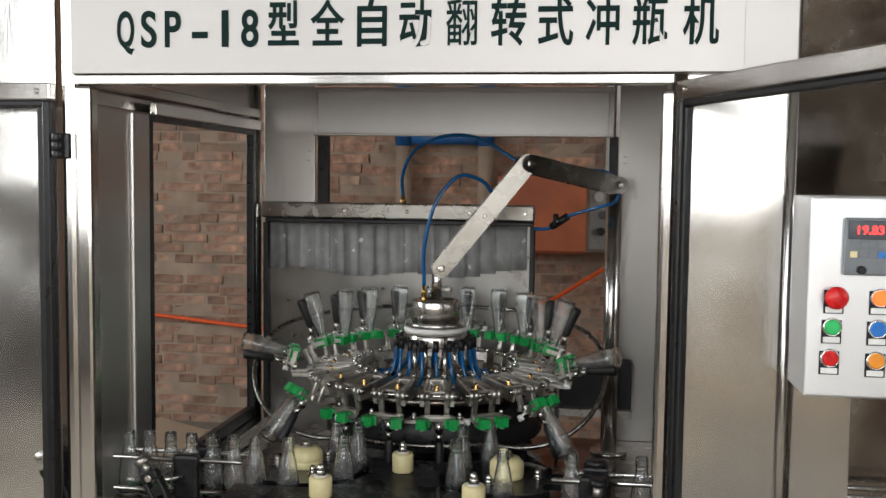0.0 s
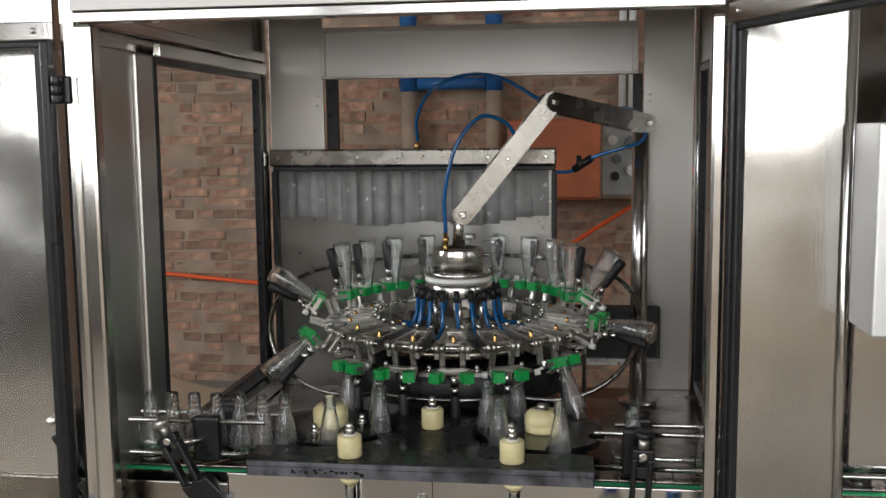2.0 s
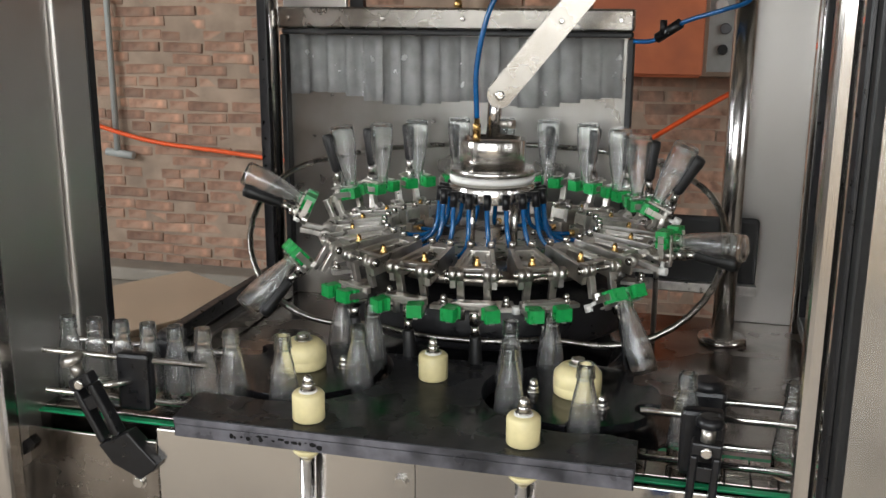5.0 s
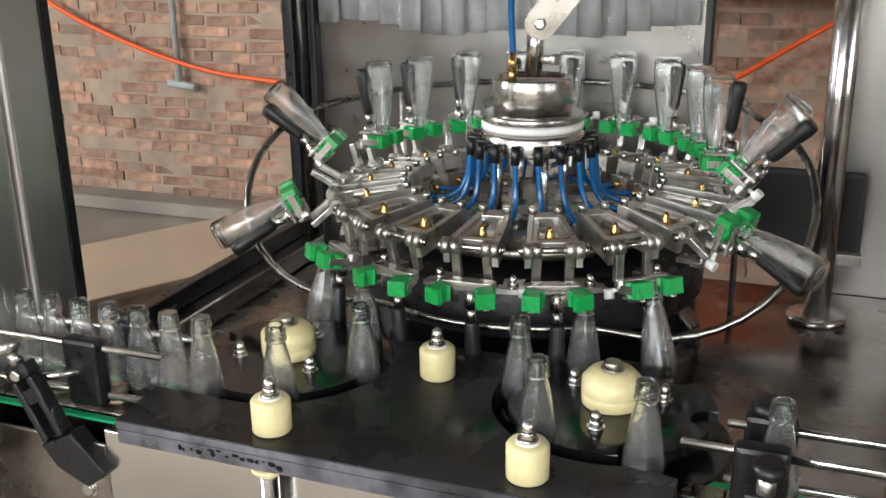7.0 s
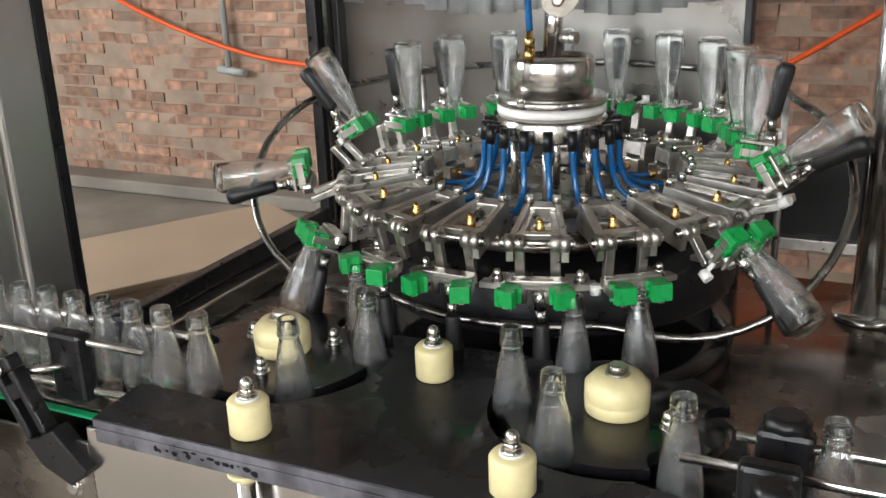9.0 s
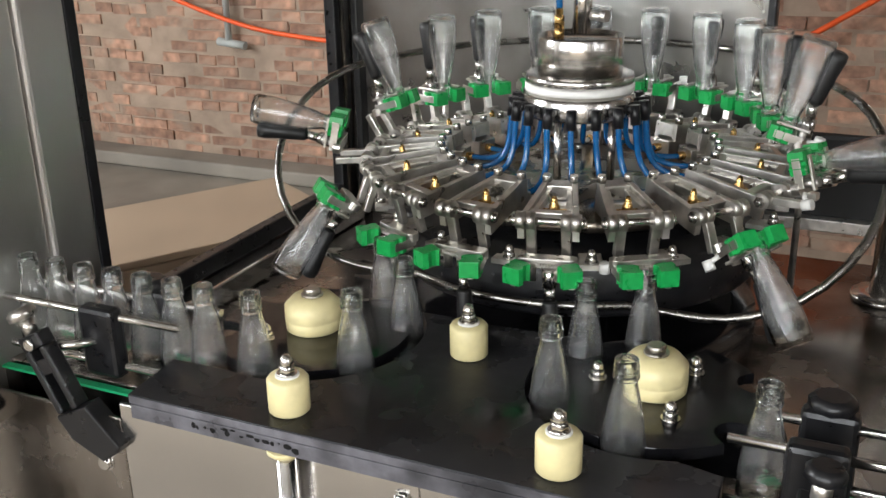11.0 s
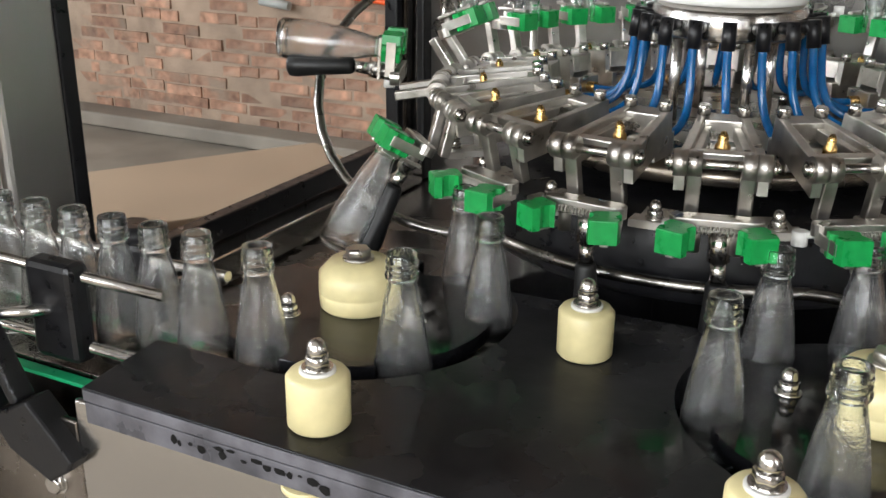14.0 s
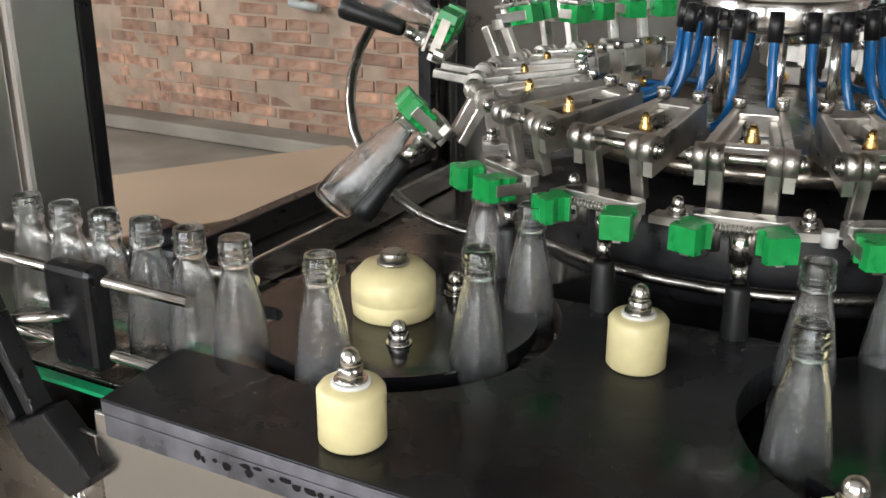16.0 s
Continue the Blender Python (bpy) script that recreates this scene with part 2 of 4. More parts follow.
def prism(bm, poly, z0, z1, bev=0.0):
    lo = [bm.verts.new((x, y, z0)) for x, y in poly]
    hi = [bm.verts.new((x, y, z1)) for x, y in poly]
    bm.faces.new(lo[::-1])
    top = bm.faces.new(hi)
    n = len(poly)
    for i in range(n):
        bm.faces.new((lo[i], lo[(i + 1) % n], hi[(i + 1) % n], hi[i]))
    if bev:
        bmesh.ops.bevel(bm, geom=list(top.edges), offset=bev, segments=2, affect="EDGES", profile=0.5)


def spline(keys, n):
    """A smooth run of points through keys."""
    keys = [Vector(k) for k in keys]
    k = [keys[0] * 2 - keys[1]] + keys + [keys[-1] * 2 - keys[-2]]
    out = []
    for i in range(1, len(k) - 2):
        for s in range(n):
            t = s / n
            p0, p1, p2, p3 = k[i - 1:i + 3]
            out.append(0.5 * (2 * p1 + (p2 - p0) * t + (2 * p0 - 5 * p1 + 4 * p2 - p3) * t * t + (3 * p1 - p0 - 3 * p2 + p3) * t ** 3))
    return out + [keys[-1]]


def mesh_of(name, bm, material):
    me = bpy.data.meshes.new(name)
    bmesh.ops.recalc_face_normals(bm, faces=bm.faces[:])
    bm.to_mesh(me)
    bm.free()
    me.materials.append(material)
    return me


def part(name, bm, material, parent=None, label="", m=None):
    ob = new(name, mesh_of(name, bm, material) if isinstance(bm, bmesh.types.BMesh) else bm)
    if parent is not None:
        ob.parent = parent
    if m is not None:
        ob.matrix_basis = m
    return tagged(ob, label)


def thing(name, label, category, group="", kind="", m=None):
    ob = new(name)
    ob.empty_display_size = 0.05
    if m is not None:
        ob.matrix_basis = m
    return tagged(ob, label, category, group, kind)


def B():
    return bmesh.new()


def boxed(name, material, parent, dims, bev=0.001, label="", m=None):
    bm = B()
    box(bm, *dims, bev)
    return part(name, bm, material, parent, label, m)


def slab(name, material, dims, label, category, bev=0.002):
    """A piece of the setting: one plain body."""
    ob = boxed(name, material, None, dims, bev)
    return tagged(ob, label, category, kind="structure")


HEX = 6


def acorn_nut(bm, x, y, z, s=1.0):
    t = Matrix.Translation((x, y, z))
    lathe(bm, [(0.0135 * s, 0), (0.0135 * s, 0.002 * s)], 20, t)
    lathe(bm, [(0.0105 * s, 0.002 * s), (0.0110 * s, 0.003 * s), (0.0110 * s, 0.011 * s), (0.0100 * s, 0.012 * s)], HEX, t)
    lathe(bm, [(0.0088 * s, 0.012 * s), (0.0088 * s, 0.017 * s), (0.0076 * s, 0.022 * s), (0.0048 * s, 0.0255 * s), (0.0015 * s, 0.0268 * s)], 16, t)


def hex_bolt(bm, x, y, z, s=1.0, m=None):
    t = (m or Matrix()) @ Matrix.Translation((x, y, z))
    lathe(bm, [(0.0125 * s, 0), (0.0125 * s, 0.002 * s)], 18, t)
    lathe(bm, [(0.0100 * s, 0.002 * s), (0.0100 * s, 0.008 * s), (0.0088 * s, 0.0092 * s)], HEX, t)


def cap_screw(bm, x, y, z, s=1.0):
    t = Matrix.Translation((x, y, z))
    lathe(bm, [(0.0050 * s, 0), (0.0050 * s, 0.0070 * s), (0.0043 * s, 0.0078 * s)], 12, t)

# ---- the shed ----
WALL_Y = 2.60
slab("floor", CONCRETE, (-4.3, 4.3, -4.9, WALL_Y + 0.25, -0.90, -0.80), "worn grey concrete shed floor", "floor", 0)
slab("ceiling", CEIL, (-4.3, 4.3, -4.9, WALL_Y + 0.25, 3.2, 3.3), "pale board shed ceiling", "ceiling", 0)


def pierced_wall(name, material, axis, at_, thick, lo, hi, gap, label):
    """A shed wall with one opening; gap: along-from, along-to, z-from, z-to."""
    bm = B()
    g0, g1, gz0, gz1 = gap
    for a0, a1, z0, z1 in ((lo, g0, -0.80, 3.2), (g1, hi, -0.80, 3.2), (g0, g1, -0.80, gz0), (g0, g1, gz1, 3.2)):
        if a1 - a0 > 0.001 and z1 - z0 > 0.001:
            if axis == "y":
                box(bm, a0, a1, at_, at_ + thick, z0, z1)
            else:
                box(bm, at_, at_ + thick, a0, a1, z0, z1)
    return tagged(part(name, bm, material), label, "wall", kind="structure")


pierced_wall("wall_south", PLASTER, "y", -4.9, 0.15, -1.50, 4.3, (-0.92, 2.55, -0.795, 2.75), "plastered wall with a wide open doorway")
pierced_wall("wall_southwest", PLASTER, "y", -4.9, 0.15, -4.3, -1.501, (-4.08, -1.62, 0.58, 2.62), "plastered wall with a wide opening added for the fill light")
pierced_wall("wall_west", PLASTER, "x", -4.45, 0.15, -4.9, WALL_Y + 0.25, (-2.2, -0.2, 0.7, 2.5), "plastered wall with an opening added for the west fill light")
pierced_wall("wall_east", PLASTER, "x", 4.3, 0.15, -4.9, WALL_Y + 0.25, (-2.2, -0.2, 0.6, 2.4), "plastered shed wall with an opening added for the east fill light")
# added out of view: a dark gap between the two doorway lamps for reflections
slab("door_post", PLASTER, (0.215, 0.535, -4.9, -4.75, -0.795, 2.745), "unseen pier added to break up the doorway's reflection", "pier", 0)
slab("ground", EARTH, (-60, 60, -90, -4.91, -0.95, -0.82), "dry sandy yard before the shed", "ground", 0)
wall_north = slab("wall_north", MORTAR, (-4.3, 4.3, WALL_Y, WALL_Y + 0.24, -0.80, 3.2), "rough brick wall with lime mortar joints", "wall", 0)
slab("plinth", CONCRETE, (-4.3, -0.75, WALL_Y - 0.16, WALL_Y - 0.012, -0.545, -0.485), "low grey concrete plinth along the wall", "plinth", 0.01)
slab("raised_floor", CONCRETE, (-4.3, -0.78, 0.20, WALL_Y - 0.012, -0.799, -0.548), "raised concrete floor beside the machine", "floor", 0.01)

# ---- machine cabinet ----
FY, BY = -0.13, 1.06          # front and back planes
XL, XR = -0.655, 0.66         # inner side planes
cabinet = thing("machine_cabinet", "stainless steel rinser cabinet with open front doors", "machine cabinet")


def post(x0, x1, y0, y1, z0, z1, name="post", r=0.008, material=STEEL):
    return boxed(name, material, cabinet, (x0, x1, y0, y1, z0, z1), r)


post(-0.652, -0.614, FY - 0.02, FY + 0.02, -0.798, 0.935)
post(-0.690, -0.656, FY - 0.004, FY + 0.03, -0.798, 1.30, r=0.012)
post(0.552, 0.580, FY - 0.02, FY + 0.02, -0.798, 0.925)
bm = B()
rod(bm, (-0.664, BY - 0.04, -0.078), (-0.664, BY - 0.04, 1.20), 0.024, 20)
part("back_round_post", bm, POLISHED, cabinet)
bm = B()
rod(bm, (0.676, BY - 0.04, -0.078), (0.676, BY - 0.04, 1.20), 0.022, 20)
part("back_round_post", bm, POLISHED, cabinet)
boxed("front_top_rail", STEEL_H, cabinet, (-0.652, 0.575, FY - 0.018, FY + 0.018, 0.936, 0.957), 0.003)
boxed("side_top_rail", STEEL, cabinet, (-0.652, -0.632, FY + 0.02, BY - 0.07, 0.935, 0.962), 0.003)
boxed("side_top_panel", STEEL_H, cabinet, (-0.668, -0.660, FY + 0.03, BY - 0.07, 0.902, 1.20), 0.002)
boxed("side_top_panel", STEEL_H, cabinet, (0.664, 0.672, FY + 0.03, BY - 0.07, 0.905, 1.20), 0.002)
boxed("side_column_panel", COLSTEEL, cabinet, (-0.668, -0.650, FY + 0.03, 0.10, -0.078, 0.90), 0.003)
boxed("side_column_panel", COLSTEEL, cabinet, (-0.664, -0.640, 0.102, 0.19, -0.078, 0.90), 0.006)
# the right panel takes a darker, browner steel than the left ones
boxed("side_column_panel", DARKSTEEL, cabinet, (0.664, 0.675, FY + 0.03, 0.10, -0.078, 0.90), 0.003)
# unseen sheet over the cabinet, added to keep daylight off its inside
boxed("roof", STEEL_H, cabinet, (-0.69, 0.70, FY + 0.02, BY + 0.02, 1.21, 1.222), 0.002)
# back: two side panels and a raised panel over the opening
boxed("back_panel", COLSTEEL, cabinet, (-0.642, -0.470, BY, BY + 0.012, -0.078, 1.13), 0.002)
boxed("back_panel", COLSTEEL, cabinet, (0.508, 0.655, BY, BY + 0.012, -0.078, 1.13), 0.002)
boxed("over_panel", CTRLSTEEL, cabinet, (-0.470, 0.490, BY - 0.012, BY + 0.004, 0.882, 1.036), 0.002)
bm = B()
box(bm, -0.470, 0.490, BY - 0.034, BY - 0.0125, 1.020, 1.036, 0.002)
box(bm, -0.470, 0.490, BY - 0.034, BY - 0.0125, 0.882, 0.890, 0.002)
box(bm, -0.470, -0.456, BY - 0.034, BY - 0.0125, 0.8905, 1.0195, 0.002)
box(bm, 0.472, 0.490, BY - 0.034, BY - 0.0125, 0.8905, 1.0195, 0.002)
part("panel_frame", bm, COLSTEEL, cabinet)
boxed("back_bar", BLACK, cabinet, (-0.466, -0.430, BY + 0.014, BY + 0.04, -0.078, 0.885), 0.002)
boxed("back_bar", BLACK, cabinet, (0.478, 0.506, BY + 0.014, BY + 0.04, -0.078, 0.885), 0.002)
bm = B()
for x, z in ((-0.492, 0.83), (-0.492, 0.80), (0.527, 0.82), (0.527, 0.80)):
    hex_bolt(bm, x, 0, z, 0.5, Matrix.Translation((0, BY, 0)) @ pose(0, 0, 0, 90) @ Matrix.Translation((0, 0, 0)) @ Matrix(((1, 0, 0, 0), (0, 0, 1, 0), (0, -1, 0, 0), (0, 0, 0, 1))))
part("rivets", bm, CAST, cabinet)
# sign and neighbouring column
sign = thing("sign_panel", "brushed steel header panel with dark green lettering", "sign")
boxed("plate", SIGNSTEEL, sign, (-0.652, 0.700, FY - 0.026, FY - 0.019, 0.958, 1.30), 0.001)
boxed("backing", SIGNSTEEL, sign, (-0.652, 0.800, FY - 0.0185, FY + 0.015, 0.958, 1.32), 0.003)


def lettering(body, x, y, z, size, depth, material, parent, rot=(90, 0, 0), squeeze=1.0, name="lettering", align="LEFT"):
    cu = bpy.data.curves.new(name, "FONT")
    cu.body, cu.size, cu.extrude, cu.align_x = body, size, depth, align
    cu.offset = size * (0.008 if body == "翻" else 0.018)
    ob = bpy.data.objects.new(name, cu)
    scene.collection.objects.link(ob)
    me = bpy.data.meshes.new_from_object(ob.evaluated_get(bpy.context.evaluated_depsgraph_get()))
    bpy.data.objects.remove(ob)
    me.materials.clear()
    me.materials.append(material)
    xs = [v.co.x for v in me.vertices]
    w = max(xs) - min(xs)
    if align == "LEFT":
        for v in me.vertices:
            v.co.x -= min(xs)
    out = part(name, me, material, parent)
    out.matrix_basis = pose(x, y, z, *rot) @ Matrix.Diagonal((squeeze / w if align == "LEFT" else 1, 1, 1, 1))
    return out


SIGN = (("Q", -0.549, 0.036), ("S", -0.497, 0.032), ("P", -0.446, 0.034), ("-", -0.388, 0.033), ("1", -0.325, 0.014), ("8", -0.284, 0.036), ("型", -0.228, 0.064), ("全", -0.140, 0.069),
        ("自", -0.045, 0.060), ("动", 0.040, 0.064), ("翻", 0.133, 0.061), ("转", 0.221, 0.069), ("式", 0.312, 0.068), ("冲", 0.403, 0.064), ("瓶", 0.491, 0.066), ("机", 0.585, 0.067))
for ch, x, w_ in SIGN:
    latin = ord(ch) < 256
    lettering(ch, x, FY - 0.0275, 1.012 if latin else 1.0185, 0.102 if latin else 0.097, 0.0008, INK, sign, squeeze=w_, name="letter")

# left side window: black gasket frame and pane
side_window = tagged(thing("window_1", "side window with black gasket frame", "window", kind="structure"))
wy0, wy1, wz0, wz1 = 0.19, BY - 0.09, -0.03, 0.90
for d in ((wy0, wy0 + 0.022, wz0, wz1), (wy1 - 0.022, wy1, wz0, wz1), (wy0 + 0.0225, wy1 - 0.0225, wz0, wz0 + 0.035), (wy0 + 0.0225, wy1 - 0.0225, wz1 - 0.02, wz1)):
    boxed("window_frame", BLACK, side_window, (-0.666, -0.640, *d), 0.003)
boxed("window_rail", STEEL, side_window, (-0.640, -0.622, wy0, wy1, wz1 - 0.006, wz1 + 0.026), 0.003)
boxed("window_sill", STEEL, side_window, (-0.668, -0.600, wy0, wy1, wz0 - 0.046, wz0 - 0.002), 0.004)
pane = boxed("pane", PANE, side_window, (-0.656, -0.652, wy0 + 0.015, wy1 - 0.015, wz0 + 0.03, wz1 - 0.012), 0)
pane.visible_shadow = False
right_window = thing("window_2", "side window with black gasket frame", "window", kind="structure")
for d in ((0.10, 0.125, -0.05, 0.90), (wy1 - 0.022, wy1, -0.05, 0.90), (0.1255, wy1 - 0.0225, -0.05, -0.02), (0.1255, wy1 - 0.0225, 0.88, 0.90)):
    boxed("window_frame", BLACK, right_window, (0.660, 0.684, *d), 0.003)
pane = boxed("pane", PANE, right_window, (0.670, 0.674, 0.12, wy1 - 0.02, -0.03, 0.89), 0)
pane.visible_shadow = False

# deck
slab("machine_deck", DARKSTEEL, (-0.70, 0.70, -0.03, BY + 0.012, -0.100, -0.078), "wet stained steel machine deck", "deck", 0.002)
apron = thing("front_apron", "brushed steel apron panel under the conveyor", "apron")
boxed("panel", STEEL_H, apron, (-0.41, 0.025, -0.050, -0.043, -0.60, 0.012), 0.002)
boxed("panel", STEEL_H, apron, (0.0255, 0.56, -0.050, -0.043, -0.60, 0.012), 0.002)
boxed("panel", STEEL_H, apron, (0.5605, 1.5, -0.050, -0.043, -0.60, -0.012), 0.002)
# the outermost left panel is darker than the other three
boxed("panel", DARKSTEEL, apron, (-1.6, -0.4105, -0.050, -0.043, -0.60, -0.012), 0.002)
face = Matrix(((1, 0, 0, 0), (0, 0, -1, -0.050), (0, 1, 0, 0), (0, 0, 0, 1)))
for x, z in ((0.003, -0.026), (-0.445, -0.085), (0.42, -0.07)):
    bm = B()
    hex_bolt(bm, x, z, 0, 1.0, face)
    part("bolt", bm, POLISHED, apron)
slab("base_frame", BLACK, (-0.75, 0.75, 0.02, 0.95, -0.795, -0.101), "dark machine base under the deck", "base", 0.004)

# ---- right hand column, control box, doors ----
column = thing("steel_column", "bright brushed steel column beside the cabinet", "column")
boxed("face", STEEL, column, (0.600, 0.792, FY + 0.010, FY + 0.03, -0.798, 1.40), 0.006)
bm = B()
rod(bm, (0.800, FY + 0.02, -0.798), (0.800, FY + 0.02, 1.40), 0.012, 16)
part("edge_bead", bm, STEEL, column)
boxed("lower_cover", STEEL, column, (0.815, 0.925, FY, FY + 0.02, 0.10, 0.40), 0.002)
lcolumn = thing("steel_column", "bright brushed steel column beside the cabinet", "column")
boxed("face", STEEL, lcolumn, (-1.30, -0.76, FY + 0.09, FY + 0.11, -0.798, 1.40), 0.006)
boxed("edge", STEEL, lcolumn, (-0.76, -0.735, FY + 0.06, FY + 0.11, -0.798, 1.40), 0.006)

ctrl = thing("control_box", "steel control box with display and push buttons", "control box")
CY = -0.295
boxed("housing", CTRLSTEEL, ctrl, (0.800, 1.010, CY, FY - 0.02, 0.374, 0.728), 0.004)
disp = boxed("display_unit", GREYPL, ctrl, (0.856, 0.935, CY - 0.012, CY - 0.0005, 0.592, 0.692), 0.003)
boxed("screen", SCREEN, disp, (0.862, 0.929, CY - 0.0145, CY - 0.0125, 0.655, 0.687), 0.001)
lettering("19.83", 0.877, CY - 0.0150, 0.664, 0.021, 0.0003, REDGLOW, disp, squeeze=0.043, name="digits")
for r in range(2):
    for c in range(4):
        boxed("key", (GREYPL, GREYPL, GREYPL, GREYPL, NYLON, GREYPL, GREYPL, BLUEB)[r * 4 + c], disp, (0.866 + c * 0.0155, 0.878 + c * 0.0155, CY - 0.0138, CY - 0.0125, 0.639 - r * 0.016, 0.650 - r * 0.016), 0.0006)
flip_y = Matrix(((1, 0, 0, 0), (0, 0, -1, 0), (0, 1, 0, 0), (0, 0, 0, 1)))
bm = B()
lathe(bm, [(0.0075, 0), (0.0070, 0.010), (0.005, 0.011)], 16, Matrix.Translation((0.885, CY - 0.012, 0.602)) @ flip_y)
part("dial", bm, BLACK, disp)
for x, z, material, kind in ((0.845, 0.553, RED, "stop"), (0.921, 0.553, LAMPGLOW, "b"), (0.843, 0.500, GREENB, "b"), (0.919, 0.499, BLUEB, "b"), (0.841, 0.445, RED, "b"), (0.918, 0.443, ORANGEB, "b")):
    m = Matrix.Translation((x, CY - 0.0005, z)) @ flip_y
    tag_plate = boxed("label_plate", BLACK, ctrl, (x - 0.017, x + 0.017, CY - 0.003, CY - 0.0005, z - 0.030, z + 0.012), 0.0008)
    boxed("caption", WHITEPL, tag_plate, (x - 0.014, x + 0.014, CY - 0.0038, CY - 0.0031, z - 0.028, z - 0.018), 0)
    bm = B()
    if kind == "stop":
        lathe(bm, [(0.012, 0.003), (0.012, 0.016), (0.019, 0.018), (0.020, 0.023), (0.016, 0.028), (0.005, 0.030)], 28, m)
        part("stop_button", bm, material, ctrl, "red mushroom stop button")
    else:
        lathe(bm, [(0.0165, 0.003), (0.0165, 0.008), (0.0145, 0.011), (0.0140, 0.0085)], 24, m)
        ring = part("button_ring", bm, POLISHED, ctrl)
        bm = B()
        lathe(bm, [(0.0135, 0.004), (0.0135, 0.011), (0.011, 0.0125)], 24, m)
        part("button_cap", bm, material, ring)


def cabinet_door(hx, hy, turn, width, side):
    """A glazed door; it swings about its hinge edge, its width along local x."""
    d = thing("cabinet_door", "open glazed cabinet door with black gasket and steel rails", "door", m=pose(hx, hy, 0, 0, 0, turn))
    s = side
    xa, xb = sorted((0.0, s * width))
    z0, z1 = -0.60, 0.94
    boxed("top_rail", STEEL_H, d, (xa, xb, -0.012, 0.012, z1 - 0.036, z1), 0.003)
    boxed("bottom_rail", STEEL_H, d, (xa, xb, -0.012, 0.012, z0, z0 + 0.04), 0.003)
    e0, e1 = sorted((s * 0.002, s * 0.020))
    boxed("hinge_stile", BLACK, d, (e0, e1, -0.012, 0.012, z0 + 0.041, z1 - 0.037), 0.004)
    g0, g1 = sorted((s * 0.0205, s * 0.034))
    boxed("gasket", RUBBER, d, (g0, g1, -0.008, 0.008, z0 + 0.041, z1 - 0.050), 0.003)
    xs = sorted((s * 0.021, s * (width - 0.03)))
    boxed("top_gasket", RUBBER, d, (xs[0], xs[1], -0.008, 0.008, z1 - 0.0495, z1 - 0.0365), 0.003)
    o0, o1 = sorted((s * (width - 0.03), s * width))
    boxed("outer_stile", STEEL, d, (o0, o1, -0.012, 0.012, z0 + 0.041, z1 - 0.037), 0.004)
    p0, p1 = sorted((s * 0.033, s * (width - 0.029)))
    pane_ = boxed("pane", PANE, d, (p0, p1, -0.002, 0.002, z0 + 0.04, z1 - 0.049), 0)
    pane_.visible_shadow = False
    bm = B()
    lathe(bm, [(0.006, 0), (0.006, 0.003), (0.004, 0.005)], 14, Matrix.Translation((s * 0.03, -0.012, z1 - 0.018)) @ flip_y)
    part("screw", bm, POLISHED, d)
    return d


cabinet_door(0.587, FY - 0.03, -67, 0.95, 1)
cabinet_door(-0.700, FY - 0.015, -4, 0.50, -1)
hinge = thing("door_hinge", "black moulded door hinge on the cabinet post", "hinge")
bm = B()
for k in range(3):
    lathe(bm, [(0.011, 0), (0.012, 0.002), (0.012, 0.015), (0.011, 0.017)], 16, Matrix.Translation((-0.688, FY - 0.022, 0.782 + k * 0.018)))
part("knuckles", bm, BLACK, hinge)
boxed("leaf", BLACK, hinge, (-0.712, -0.664, FY - 0.018, FY - 0.006, 0.782, 0.836), 0.004)
copy_thing(hinge, pose(0, 0, -0.86))
hopper = thing("steel_hopper", "tapered sheet steel hopper behind the control box", "hopper")
bm = B()
lo = [bm.verts.new(p) for p in ((0.86, 0.10, 0.66), (1.10, 0.10, 0.66), (1.10, 0.30, 0.66), (0.86, 0.30, 0.66))]
hi = [bm.verts.new(p) for p in ((0.74, -0.02, 1.12), (1.60, -0.02, 1.22), (1.60, 0.60, 1.22), (0.74, 0.60, 1.12))]
for i in range(4):
    bm.faces.new((lo[i], lo[(i + 1) % 4], hi[(i + 1) % 4], hi[i]))
bmesh.ops.solidify(bm, geom=bm.faces[:], thickness=0.004)
part("cone", bm, DARKSTEEL, hopper)
boxed("chute", DARKSTEEL, hopper, (0.87, 1.09, 0.11, 0.29, -0.798, 0.655), 0.004)

# ---- conveyor, guide plates and star wheels ----
HL, HR, HUB_Y = Vector((-0.2415, 0.170)), Vector((0.2415, 0.170)), 0.170
STAR_R, PLATE_Z, STAR_Z = 0.129, 0.0545, 0.0565
LINE_Y = HUB_Y - STAR_R        # bottles run along this line

conveyor = thing("conveyor", "slat chain conveyor with green wear strips", "conveyor")
boxed("side_plate", DARKSTEEL, conveyor, (-1.6, 1.6, LINE_Y - 0.056, LINE_Y - 0.050, -0.075, 0.002), 0.001)
boxed("side_plate", DARKSTEEL, conveyor, (-1.6, 1.6, LINE_Y + 0.050, LINE_Y + 0.056, -0.075, 0.002), 0.001)
boxed("wear_strip", GREENSTRIP, conveyor, (-1.6, 1.6, LINE_Y - 0.060, LINE_Y - 0.047, 0.0022, 0.0065), 0.001)
boxed("wear_strip", GREENSTRIP, conveyor, (-1.6, 1.6, LINE_Y + 0.047, LINE_Y + 0.060, 0.0022, 0.0065), 0.001)
boxed("bed", BLACK, conveyor, (-1.6, 1.6, LINE_Y - 0.049, LINE_Y + 0.049, -0.030, 0.0015), 0.001)

bm = B()
box(bm, 0, 0.0365, LINE_Y - 0.043, LINE_Y + 0.043, 0.0020, 0.0092, 0.0012)
slat_mesh = mesh_of("slat", bm, DARKSTEEL)
